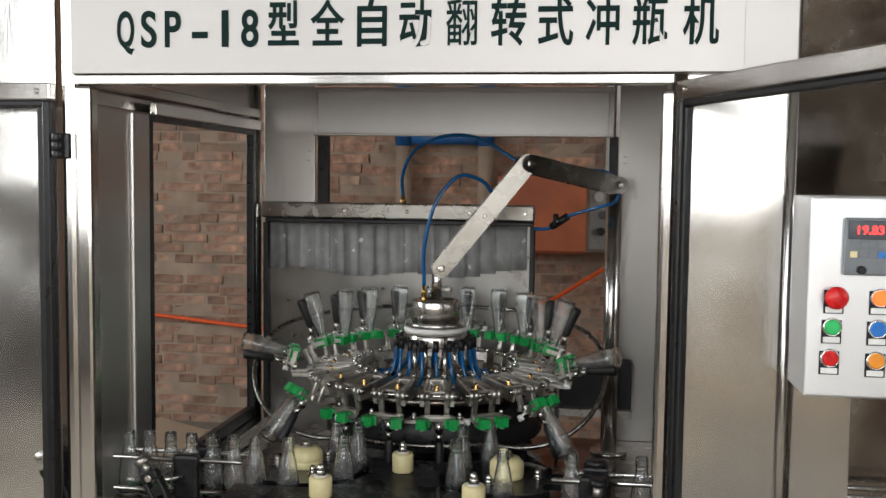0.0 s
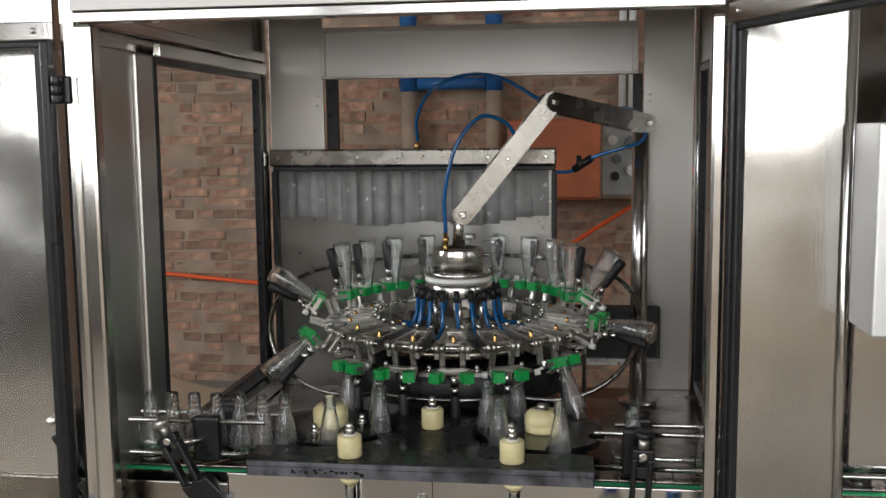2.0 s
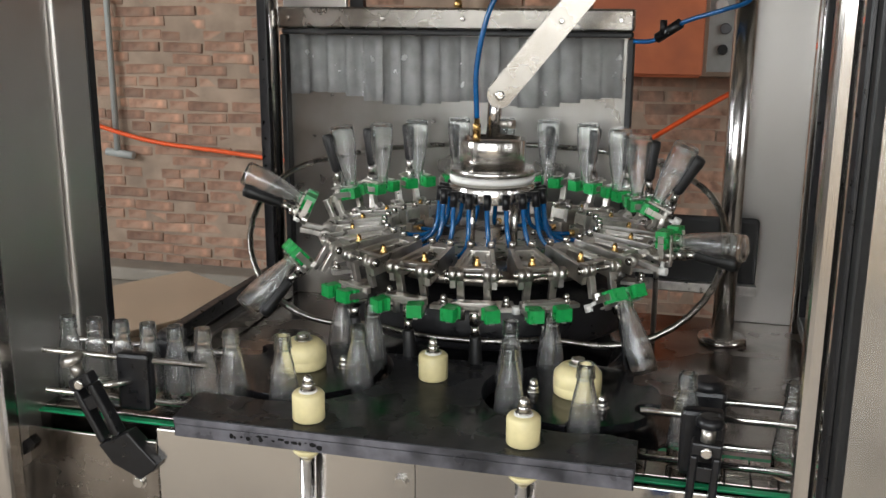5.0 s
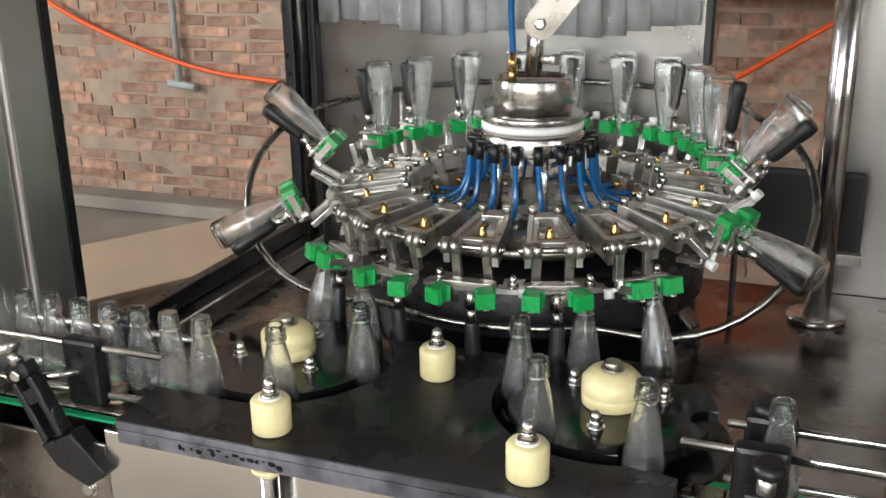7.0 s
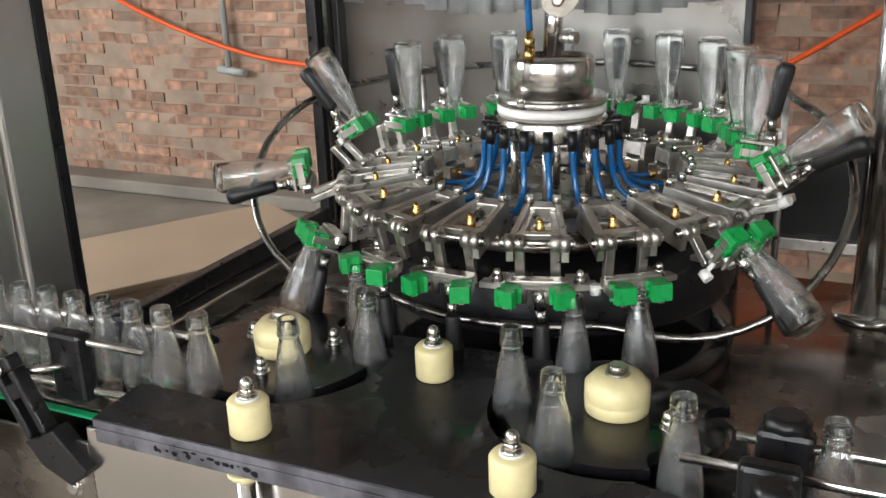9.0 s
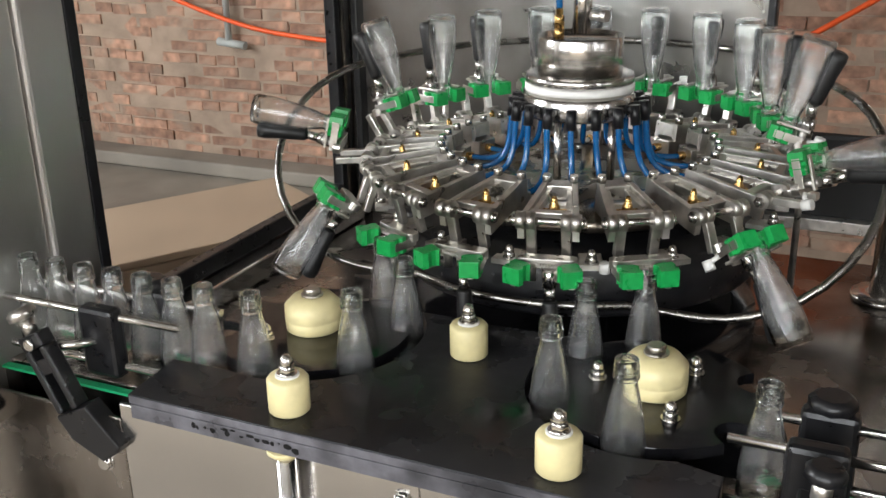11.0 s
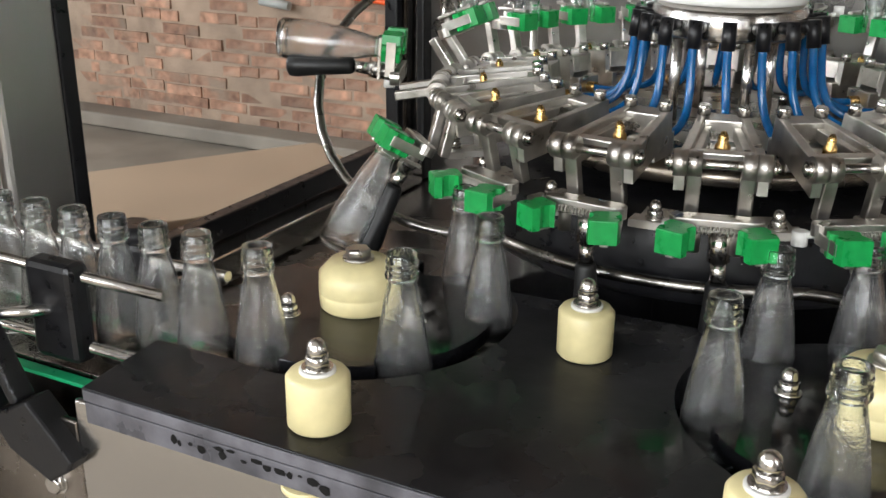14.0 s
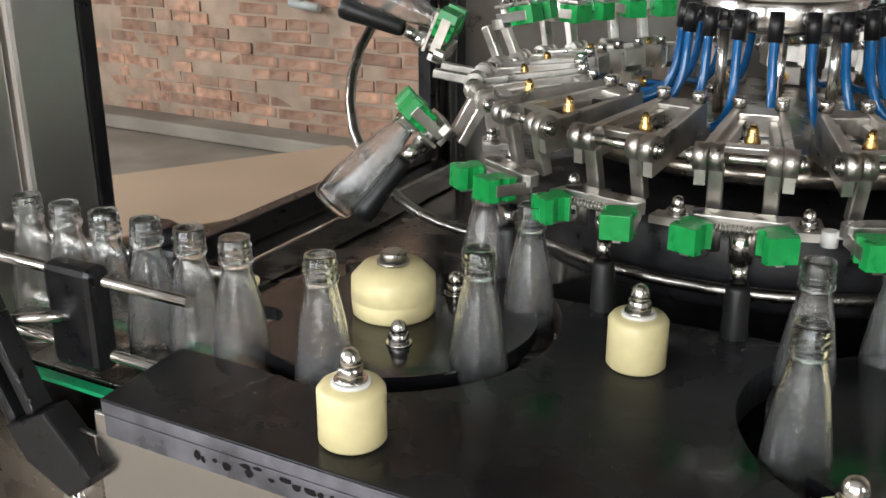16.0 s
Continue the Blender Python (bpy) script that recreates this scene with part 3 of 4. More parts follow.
for i in range(84):
    x = -1.58 + i * 0.0381
    if abs(x + 0.018) > 0.29:
        part("slat", slat_mesh, DARKSTEEL, conveyor, m=pose(x, 0, 0))

table = thing("guide_table", "black wet plastic sliding table under the star wheels", "table")
for h in (HL, HR):
    bm = B()
    lathe(bm, [(0.156, -0.022), (0.160, -0.019), (0.160, 0.006), (0.156, 0.009)], 64, Matrix.Translation((h.x, h.y, 0)))
    part("round_plate", bm, BLACKPLATE, table)
boxed("bed_plate", BLACKPLATE, table, (-0.232, 0.232, -0.02, 0.28, -0.030, 0.0085), 0.002)
for x in (-0.22, 0.0, 0.22):
    bm = B()
    rod(bm, (x, 0.15, -0.078), (x, 0.15, -0.030), 0.02, 16)
    part("leg", bm, CAST, table)


def arc(c, r, a0, a1, n):
    return [(c[0] + r * math.cos(radians(a0 + (a1 - a0) * i / n)), c[1] + r * math.sin(radians(a0 + (a1 - a0) * i / n))) for i in range(n + 1)]


block = thing("guide_block", "scuffed black plastic guide block between the star wheels", "guide block")
G = 0.1585
C = Vector((0.0, 0.625))
BF = -0.085                    # front of the block
outline = [(-0.357, BF), (0.353, BF), (0.351, 0.012)]
outline += arc(HR, G, -68, -222, 30)
outline += arc(C, 0.352, -81, -99, 8)
outline += arc(HL, G, 42, -104, 30)
outline += [(-0.366, 0.016)]
bm = B()
prism(bm, outline, 0.0425, PLATE_Z, 0.0012)
part("upper_plate", bm, BLOCKMAT, block)
bm = B()
prism(bm, [(x * 0.9985, y + (0.0012 if y < 0 else 0)) for x, y in outline], 0.0215, 0.0420)
part("lower_plate", bm, BLOCKMAT, block)
boxed("edge_strip", SAWN, block, (-0.355, 0.351, BF - 0.0016, BF - 0.0002, 0.0428, 0.0530), 0.0005)
boxed("edge_strip", SAWN, block, (-0.354, 0.350, BF - 0.0012, BF + 0.0009, 0.0220, 0.0415), 0.0005)
for x in (-0.19, 0.09):
    boxed("block_foot", BLACK, block, (x - 0.03, x + 0.03, -0.03, 0.0, 0.0086, 0.0214), 0.001)
rnd_edge = random.Random(11)
bm = B()
for i in range(15):
    x0 = -0.262 + 0.0100 * i + rnd_edge.uniform(-0.004, 0.004)
    z1 = rnd_edge.uniform(0.034, 0.0405)
    z0 = z1 - rnd_edge.uniform(0.002, 0.009)
    w_ = rnd_edge.uniform(0.004, 0.013)
    poly = [(x0 + w_ * (0.5 + rnd_edge.uniform(0.35, 0.6) * math.cos(0.785 * k)), (z0 + z1) / 2 + (z1 - z0) * rnd_edge.uniform(0.35, 0.6) * math.sin(0.785 * k)) for k in range(8)]
    bm.faces.new([bm.verts.new((x, BF - 0.0016, z)) for x, z in poly])
tagged(part("label_residue", bm, RESIDUE, block, "dark remains of a peeled label"), kind="stuff")


def roller(x, y, z=PLATE_Z, r=0.0252, h=0.046):
    ob = thing("guide_roller", "cream nylon guide roller with a domed steel nut", "roller", "guide rollers", m=pose(x, y, z))
    bm = B()
    lathe(bm, [(r - 0.002, 0.0005), (r, 0.003), (r, h - 0.004), (r - 0.003, h), (0.012, h)], 36)
    part("drum", bm, NYLON, ob)
    bm = B()
    lathe(bm, [(0.0145, h), (0.0145, h + 0.0022), (0.0130, h + 0.0028)], 24)
    part("washer", bm, WHITEPL, ob)
    bm = B()
    acorn_nut(bm, 0, 0, h + 0.0028, 0.92)
    part("nut", bm, POLISHED, ob)
    return ob


roller(-0.148, -0.041)
roller(0.188, -0.042)
roller(-0.006, 0.174)
for x in (-0.141, 0.194):
    leg = thing("roller_spindle", "steel spindle with a nylon bush under the guide block", "spindle")
    bm = B()
    rod(bm, (x, -0.068, -0.60), (x, -0.068, 0.014), 0.012, 16)
    part("shaft", bm, POLISHED, leg)
    bm = B()
    lathe(bm, [(0.014, 0.008), (0.022, 0.016), (0.022, 0.0212)], 24, Matrix.Translation((x, -0.068, 0)))
    part("bush", bm, NYLON, leg)


def star_outline(n=6):
    pts = []
    rp = 0.0270
    ro = 0.137
    for k in range(n):
        mid = 360 / n * k
        half = math.degrees(math.acos((ro ** 2 + STAR_R ** 2 - rp ** 2) / (2 * ro * STAR_R)))
        c = (STAR_R * math.cos(radians(mid)), STAR_R * math.sin(radians(mid)))
        a0 = math.atan2(ro * math.sin(radians(mid - half)) - c[1], ro * math.cos(radians(mid - half)) - c[0])
        base = math.radians(mid) + math.pi
        d = (a0 - base) % (2 * math.pi)
        d = d - 2 * math.pi if d > math.pi else d
        for i in range(9):
            a = base + d * (1 - i / 4)
            pts.append((c[0] + rp * math.cos(a), c[1] + rp * math.sin(a)))
        for i in range(1, 6):
            a = radians(mid + half + (360 / n - 2 * half) * i / 6)
            pts.append((ro * math.cos(a), ro * math.sin(a)))
    return pts


def star_wheel(h):
    ob = thing("star_wheel", "black plastic star wheel with a cream nylon hub", "star wheel", "star wheels", m=pose(h.x, h.y, 0))
    bm = B()
    prism(bm, star_outline(), 0.042, STAR_Z, 0.0015)
    part("star_plate", bm, BLACKPLATE, ob)
    bm = B()
    lathe(bm, [(0.090, 0.0095), (0.090, 0.0415)], 40)
    part("spacer_disc", bm, BLACKPLATE, ob)
    z = STAR_Z
    bm = B()
    lathe(bm, [(0.037, z), (0.039, z + 0.002), (0.040, z + 0.016), (0.0393, z + 0.017), (0.040, z + 0.018), (0.0395, z + 0.036), (0.029, z + 0.0475), (0.014, z + 0.0485)], 40)
    hub = part("hub", bm, NYLON, ob, "cream nylon hub")
    bm = B()
    hex_bolt(bm, 0, 0, z + 0.0487, 1.25)
    part("bolt", bm, CAST, hub)
    for k in range(3):
        bm = B()
        a = radians(30 + 120 * k)
        acorn_nut(bm, 0.072 * math.cos(a), 0.072 * math.sin(a), z, 0.85)
        part("nut", bm, POLISHED, ob)
    return ob


star_l, star_r = star_wheel(HL), star_wheel(HR)

# guide rails with their clamps
def guide_rail(name, x0, x1, y, z, r=0.0055):
    ob = thing("guide_rail", "polished steel bottle guide rod beside the conveyor", "guide rail", "guide rails")
    bm = B()
    rod(bm, (x0, y, z), (x1, y, z), r, 14)
    part("rod", bm, POLISHED, ob)


YF, YBK = LINE_Y - 0.032, LINE_Y + 0.032
for x0, x1 in ((-1.5, -0.325), (0.352, 1.5)):
    for z in (0.104, 0.031):
        guide_rail("r", x0, x1 if x1 > 1 else x1 - (0.060 if z < 0.05 else 0.020), YF, z)
        guide_rail("r", x0 if x0 < 0 else x0 + 0.045, x1, YBK, z)


def rail_clamp(x, front, lean):
    ob = thing("rail_clamp", "black plastic swivel clamp holding the guide rods", "clamp", "rail clamps")
    s = -1 if front else 1
    y = YF if front else YBK
    boxed("clamp_head", BLACK, ob, (x - 0.030, x + 0.030, y + s * 0.006 - 0.013, y + s * 0.006 + 0.013, 0.018, 0.119), 0.007)
    bm = B()
    rod(bm, (x, y + s * 0.012, 0.070), (x - (0.050 * lean if front else 0), y + s * 0.055, 0.070), 0.006, 12)
    part("spigot", bm, POLISHED, ob)
    if not front:
        bm = B()
        lathe(bm, [(0.020, 0), (0.025, 0.003), (0.025, 0.012), (0.018, 0.017)], 8, Matrix.Translation((x, y + s * 0.006, 0.1195)))
        part("hand_knob", bm, BLACK, ob)
    if front:
        # a slotted arm that leans away from the clamp and ends in a wide tapered foot
        m = Matrix.Translation((x - 0.056 * lean, y - 0.062, 0.070)) @ pose(0, 0, 0, 0, -27 * lean, 0)
        bm = B()
        for sx in (-1, 1):
            x0, x1 = sorted((sx * 0.010, sx * 0.021))
            box(bm, x0, x1, -0.012, 0.012, -0.090, 0.004, 0.003, m)
        box(bm, -0.021, 0.021, -0.0118, 0.0118, 0.0042, 0.024, 0.003, m)
        box(bm, -0.0105, 0.0105, -0.009, 0.009, -0.034, -0.012, 0.001, m)
        arm_ = part("bracket_arm", bm, BLACK, ob)
        bm = B()
        lathe(bm, [(0.0085, 0), (0.0085, 0.004), (0.006, 0.005)], 14, m @ Matrix.Translation((0, -0.0125, 0.012)) @ flip_y)
        part("screw", bm, POLISHED, arm_)
        bm = B()
        q = 1 if lean > 0 else -1
        prism(bm, [(-0.021 * q, -0.0905), (-0.014 * q, -0.128), (0.020 * q, -0.170), (0.052 * q, -0.165), (0.062 * q, -0.158), (0.040 * q, -0.0905)][::q], -0.012, 0.016, 0.003)
        bmesh.ops.transform(bm, matrix=m @ Matrix(((1, 0, 0, 0), (0, 0, -1, 0), (0, 1, 0, 0), (0, 0, 0, 1))), verts=bm.verts[:])
        part("bracket_foot", bm, BLACK, ob)
        bm = B()
        rod(bm, m @ Vector((0, 0, 0.0245)), m @ Vector((0, 0, 0.044)), 0.010, 14)
        part("threaded_collar", bm, CAST, ob)
        bm = B()
        lathe(bm, [(0.012, 0.0445), (0.020, 0.048), (0.020, 0.056), (0.014, 0.062)], 9, m)
        part("clamp_knob", bm, CAST if lean > 0 else BLACK, ob)
    else:
        boxed("bracket_arm", BLACK, ob, (x - 0.014, x + 0.014, y + 0.016, y + 0.034, -0.077, 0.060), 0.004)


rail_clamp(-0.472, True, 1)
rail_clamp(-0.445, False, 1)
rail_clamp(0.440, True, -0.12)
rail_clamp(0.446, False, 1)
rail_clamp(-0.71, True, 1)

# ---- drip curtain behind the carousel ----
shield = thing("drip_shield", "steel back shield with black edging and wet plastic strips", "shield")
SY, SX0, SX1, SZ = 1.005, -0.628, 0.252, 0.668
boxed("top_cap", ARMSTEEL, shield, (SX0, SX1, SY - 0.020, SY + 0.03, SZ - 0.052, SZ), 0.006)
boxed("top_gasket", RUBBER, shield, (SX0 + 0.012, SX1 - 0.002, SY - 0.022, SY + 0.012, SZ - 0.066, SZ - 0.0525), 0.004)
boxed("side_gasket", RUBBER, shield, (SX0 + 0.004, SX0 + 0.020, SY - 0.016, SY + 0.02, -0.077, SZ - 0.067), 0.004)
boxed("side_gasket", RUBBER, shield, (SX1 - 0.014, SX1 + 0.002, SY - 0.016, SY + 0.02, -0.077, SZ - 0.067), 0.004)
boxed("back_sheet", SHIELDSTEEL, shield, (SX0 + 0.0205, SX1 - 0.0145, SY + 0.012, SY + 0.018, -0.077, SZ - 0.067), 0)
n = 17
for i in range(n):
    w = (SX1 - SX0 - 0.05) / n
    x = SX0 + 0.024 + i * w
    bm = B()
    zb = 0.435 + 0.010 * math.sin(i * 0.9) + 0.018 * abs(i - 8) / 8
    cols, rows_ = 6, 3
    grid = [[bm.verts.new((x + w * 1.06 * c / cols, SY + 0.002 + 0.0035 * math.sin(c * 1.1 + i) + (i % 2) * 0.003, SZ - 0.068 + (zb - SZ + 0.068) * r_ / rows_)) for c in range(cols + 1)] for r_ in range(rows_ + 1)]
    for r_ in range(rows_):
        for c in range(cols):
            f = bm.faces.new((grid[r_][c], grid[r_][c + 1], grid[r_ + 1][c + 1], grid[r_ + 1][c]))
            f.smooth = True
    bmesh.ops.solidify(bm, geom=bm.faces[:], thickness=0.002)
    part("plastic_strip", bm, STRIPPVC, shield)
for x in (SX0 + 0.03, -0.35, -0.15, 0.05, SX1 - 0.03):
    bm = B()
    lathe(bm, [(0.006, 0), (0.006, 0.003), (0.004, 0.0045)], 12, Matrix.Translation((x, SY - 0.020, SZ - 0.026)) @ flip_y)
    part("screw", bm, POLISHED, shield)
skirt = boxed("skirt", RUBBER, shield, (SX1 + 0.0025, 0.560, 0.965, 0.985, 0.03, 0.200), 0.01)
boxed("skirt_rail", CAST, shield, (0.255, 0.562, 0.940, 0.9645, 0.022, 0.045), 0.002)

# swing arm that feeds the hub, on its round post
arm = thing("hose_boom", "jointed flat steel arm carrying blue feed hoses", "arm")
POLE = Vector((0.492, 0.90))
JT, PV, EN = Vector((0.012, 0.63, 0.500)), Vector((0.245, 0.675, 0.793)), Vector((0.492, 0.80, 0.735))
bm = B()
rod(bm, (POLE.x, POLE.y, -0.077), (POLE.x, POLE.y, 0.715), 0.0245, 24)
lathe(bm, [(0.055, -0.077), (0.055, -0.066), (0.030, -0.064)], 28, Matrix.Translation((POLE.x, POLE.y, 0)))
part("post", bm, POLISHED, arm)
bm = B()
rod(bm, (POLE.x, POLE.y, 0.7155), (POLE.x, POLE.y, 0.745), 0.016, 18)
part("post_pin", bm, CAST, arm)


def flat_link(a, b, w, gap, th=0.005):
    """Two flat bars side by side, rounded at their ends."""
    d = (b - a)
    L = d.length
    x = d.normalized()
    y = Vector((x.y, -x.x, 0)).normalized() if abs(x.z) < 0.99 else Vector((0, 1, 0))
    z = x.cross(y)
    m = Matrix((x, z, y)).transposed().to_4x4()
    m.translation = a
    for s in (-1, 1):
        bm = B()
        poly = [(0, -w / 2), (L, -w / 2)] + arc((L, 0), w / 2, -75, 75, 8) + [(L, w / 2), (0, w / 2)] + arc((0, 0), w / 2, 105, 255, 8)
        prism(bm, poly, s * gap / 2 - th / 2, s * gap / 2 + th / 2)
        bmesh.ops.transform(bm, matrix=m, verts=bm.verts[:])
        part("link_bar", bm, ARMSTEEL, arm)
    for q, r in ((0, 0.011), (L, 0.011), (L * 0.5, 0.006)):
        bm = B()
        rod(bm, m @ Vector((q, 0, -gap / 2 - th)), m @ Vector((q, 0, gap / 2 + th)), r * 0.6, 14)
        lathe(bm, [(r * 0.95, 0), (r * 0.95, 0.006), (r * 0.6, 0.007)], HEX, m @ Matrix.Translation((q, 0, gap / 2 + th / 2 + 0.0005)))
        lathe(bm, [(r * 0.95, -0.007), (r * 0.95, 0)], HEX, m @ Matrix.Translation((q, 0, -gap / 2 - th / 2 - 0.0005)))
        part("pivot_bolt", bm, POLISHED, arm)


flat_link(JT, PV, 0.052, 0.046)
flat_link(PV, EN, 0.050, 0.058)
bm = B()
rod(bm, (JT.x - 0.012, C.y, 0.412), (JT.x - 0.008, 0.628, 0.512), 0.0145, 20)
part("hub_stem", bm, STEEL, arm)
bm = B()
rod(bm, (0.018, 0.620, 0.440), (0.040, 0.612, 0.442), 0.007, 12)
rod(bm, (0.036, 0.612, 0.442), (0.046, 0.609, 0.442), 0.010, HEX)
part("set_screw", bm, CAST, arm)

hub_cap = thing("feed_hub", "polished steel rotary feed hub with a white seal", "hub", m=pose(C.x, C.y, 0))
bm = B()
lathe(bm, [(0.062, 0.352), (0.068, 0.354), (0.068, 0.408), (0.066, 0.411), (0.064, 0.410), (0.064, 0.402), (0.02, 0.402)], 48)
part("cup", bm, POLISHED, hub_cap)
bm = B()
lathe(bm, [(0.080, 0.3365), (0.0865, 0.338), (0.0865, 0.3505), (0.084, 0.3515), (0.060, 0.3515)], 48)
part("flange", bm, POLISHED, hub_cap)
bm = B()
lathe(bm, [(0.080, 0.3245), (0.088, 0.3255), (0.088, 0.335), (0.080, 0.336)], 48)
part("seal_ring", bm, WHITEPL, hub_cap)
bm = B()
rod(bm, (-0.030, -0.02, 0.402), (-0.030, -0.02, 0.425), 0.008, 14)
lathe(bm, [(0.0085, 0.425), (0.0085, 0.441), (0.006, 0.443), (0.006, 0.453)], HEX, Matrix.Translation((-0.030, -0.02, 0)))
part("hose_fitting", bm, BRASS, hub_cap)


def hose(keys, label, r=0.0055, category="hose"):
    ob = thing("feed_hose", label, category, "feed hoses")
    bm = B()
    tube(bm, spline(keys, 8), r, 8)
    part("line", bm, BLUE, ob)


hose([(-0.030, C.y - 0.02, 0.452), (-0.030, 0.60, 0.56), (0.000, 0.60, 0.68), (0.060, 0.62, 0.755), (0.120, 0.65, 0.745), (0.150, 0.67, 0.71)], "blue plastic hose from the feed hub into the arm")
hose([(-0.165, 0.995, 0.690), (-0.160, 0.96, 0.76), (-0.110, 0.90, 0.835), (-0.010, 0.84, 0.875), (0.100, 0.78, 0.865), (0.215, 0.70, 0.800)], "blue plastic hose arching from the shield to the arm")
hose([(0.40, 0.78, 0.775), (0.46, 0.82, 0.775), (0.50, 0.84, 0.74), (0.495, 0.84, 0.69), (0.45, 0.88, 0.67), (0.36, 0.94, 0.64), (0.30, 0.98, 0.60), (0.252, 0.99, 0.595)], "blue plastic hose looping from the arm to the shield")
fit = thing("hose_fitting", "brass hose fitting on the shield cap", "fitting")
bm = B()
lathe(bm, [(0.010, SZ + 0.0005), (0.010, SZ + 0.014), (0.0065, SZ + 0.016), (0.0065, SZ + 0.026)], HEX, Matrix.Translation((-0.165, 0.995, 0)))
part("body", bm, BRASS, fit)
fit2 = thing("hose_coupling", "black push-in hose coupling on the loop hose", "fitting")
bm = B()
rod(bm, (0.305, 0.972, 0.604), (0.355, 0.944, 0.638), 0.012, 12)
rod(bm, (0.318, 0.958, 0.612), (0.318, 0.958, 0.645), 0.008, 10)
part("body", bm, BLACK, fit2)

# ---- carousel ----
RP, RG, ZP = 0.346, 0.387, 0.214      # pin circle, neck circle, pin height
TH0, OMEGA = 10.28, 12.64             # degrees at 0 s, degrees per second, clockwise from above
FLIP0, FLIP1 = 28.0, 104.0
TABLE_Z = 0.182


def flip(theta):
    """How far a gripper has turned over, in degrees, at its place on the circle."""
    a = theta % 360
    a = min(a, 360 - a)
    u = min(1.0, max(0.0, (a - FLIP0) / (FLIP1 - FLIP0)))
    return 180 * u * u * (3 - 2 * u)


carousel = thing("carousel", "rotating steel carousel with eighteen bottle grippers", "carousel", m=pose(C.x, C.y, 0, 0, 0, -TH0))
bm = B()
lathe(bm, [(0.10, TABLE_Z - 0.019), (0.245, TABLE_Z - 0.019), (0.250, TABLE_Z - 0.015), (0.250, TABLE_Z - 0.004), (0.246, TABLE_Z), (0.03, TABLE_Z)], 72)
part("turntable", bm, DISCSTEEL, carousel)
bm = B()
lathe(bm, [(0.06, -0.076), (0.06, TABLE_Z - 0.0195)], 32)
# solid black drum put in for the shaded hollow under the spacer plates
lathe(bm, [(0.20, 0.050), (0.298, 0.055), (0.302, 0.062), (0.302, 0.132), (0.298, 0.138), (0.20, 0.1445)], 60)
part("lower_drum", bm, BLACK, carousel)
bm = B()
lathe(bm, [(0.050, 0.284), (0.088, 0.286), (0.090, 0.290), (0.090, 0.316), (0.084, 0.3235), (0.04, 0.3235)], 48)
part("manifold", bm, POLISHED, carousel)
for k in range(4):
    a = radians(45 + 90 * k)
    bm = B()
    rod(bm, (0.062 * math.cos(a), 0.062 * math.sin(a), TABLE_Z + 0.0005), (0.062 * math.cos(a), 0.062 * math.sin(a), 0.2855), 0.0065, 12)
    part("pillar", bm, POLISHED, carousel)
bm = B()
cap_screw(bm, 0, 0, 0, 1.1)
table_screw = mesh_of("table_screw", bm, POLISHED)
for k in range(12):
    a = radians(15 + 30 * k)
    part("table_screw", table_screw, POLISHED, carousel, m=pose(0.145 * math.cos(a), 0.145 * math.sin(a), TABLE_Z))


def rz(k):
    return pose(0, 0, 0, 0, 0, -20 * k)


# one arm bracket: an open tapered frame from the turntable out to the pin, its inner end raised
TILT = Matrix.Translation((0, -RP, ZP)) @ pose(0, 0, 0, 7) @ Matrix.Translation((0, RP, -ZP))
R_IN = -0.214
bm = B()


def strip(x0, x1, y0, y1, x2, x3, z0, z1):
    """A tapered bar: x0..x1 wide at y0, x2..x3 at y1."""
    prism(bm, [(x0, y0), (x1, y0), (x3, y1), (x2, y1)], z0, z1, 0.0012)


for s in (-1, 1):
    a0, a1 = sorted((s * 0.0420, s * 0.0325))
    b0, b1 = sorted((s * 0.0240, s * 0.0155))
    strip(a0, a1, -RP - 0.004, R_IN, b0, b1, ZP - 0.026, ZP + 0.005)
strip(-0.0180, 0.0180, -0.236, R_IN + 0.001, -0.0156, 0.0156, ZP - 0.018, ZP + 0.0035)
strip(-0.0312, 0.0312, -RP + 0.020, -RP + 0.032, -0.0297, 0.0297, ZP - 0.010, ZP + 0.003)
for s in (-1, 1):
    c0, c1 = sorted((s * 0.0300, s * 0.0205))
    d0, d1 = sorted((s * 0.0178, s * 0.0105))
    strip(c0, c1, -RP + 0.0322, -0.2365, d0, d1, ZP - 0.014, ZP - 0.002)
for s in (-1, 1):
    rod(bm, (s * 0.0435, -RP, ZP), (s * 0.0310, -RP, ZP), 0.0125, 20)
bmesh.ops.transform(bm, matrix=TILT, verts=bm.verts[:])
arm_mesh = mesh_of("arm_bracket", bm, CAST)
bm = B()
box(bm, -0.022, 0.022, -0.248, -0.198, TABLE_Z + 0.0005, ZP - 0.006, 0.002)
foot_mesh = mesh_of("bracket_foot", bm, CAST)
bm = B()
rod(bm, (-0.0490, -RP, ZP), (0.0490, -RP, ZP), 0.0050, 12)
for s in (-1, 1):
    rod(bm, (s * 0.0437, -RP, ZP), (s * 0.0480, -RP, ZP), 0.0085, HEX)
    rod(bm, (s * 0.0480, -RP, ZP), (s * 0.0515, -RP, ZP), 0.0062, 12, 0.003)
pin_mesh = mesh_of("pivot_pin", bm, POLISHED)
bm = B()
cap_screw(bm, 0, 0, 0, 1.35)
screw_mesh = mesh_of("cap_screw", bm, POLISHED)
bm = B()
lathe(bm, [(0.0075, ZP - 0.010), (0.0075, ZP - 0.002), (0.0052, ZP + 0.001), (0.0052, ZP + 0.007), (0.0025, ZP + 0.012)], HEX, Matrix.Translation((0, -0.290, 0)))
box(bm, -0.0200, 0.0200, -0.298, -0.282, ZP - 0.014, ZP - 0.0105)
bmesh.ops.transform(bm, matrix=TILT, verts=bm.verts[:])
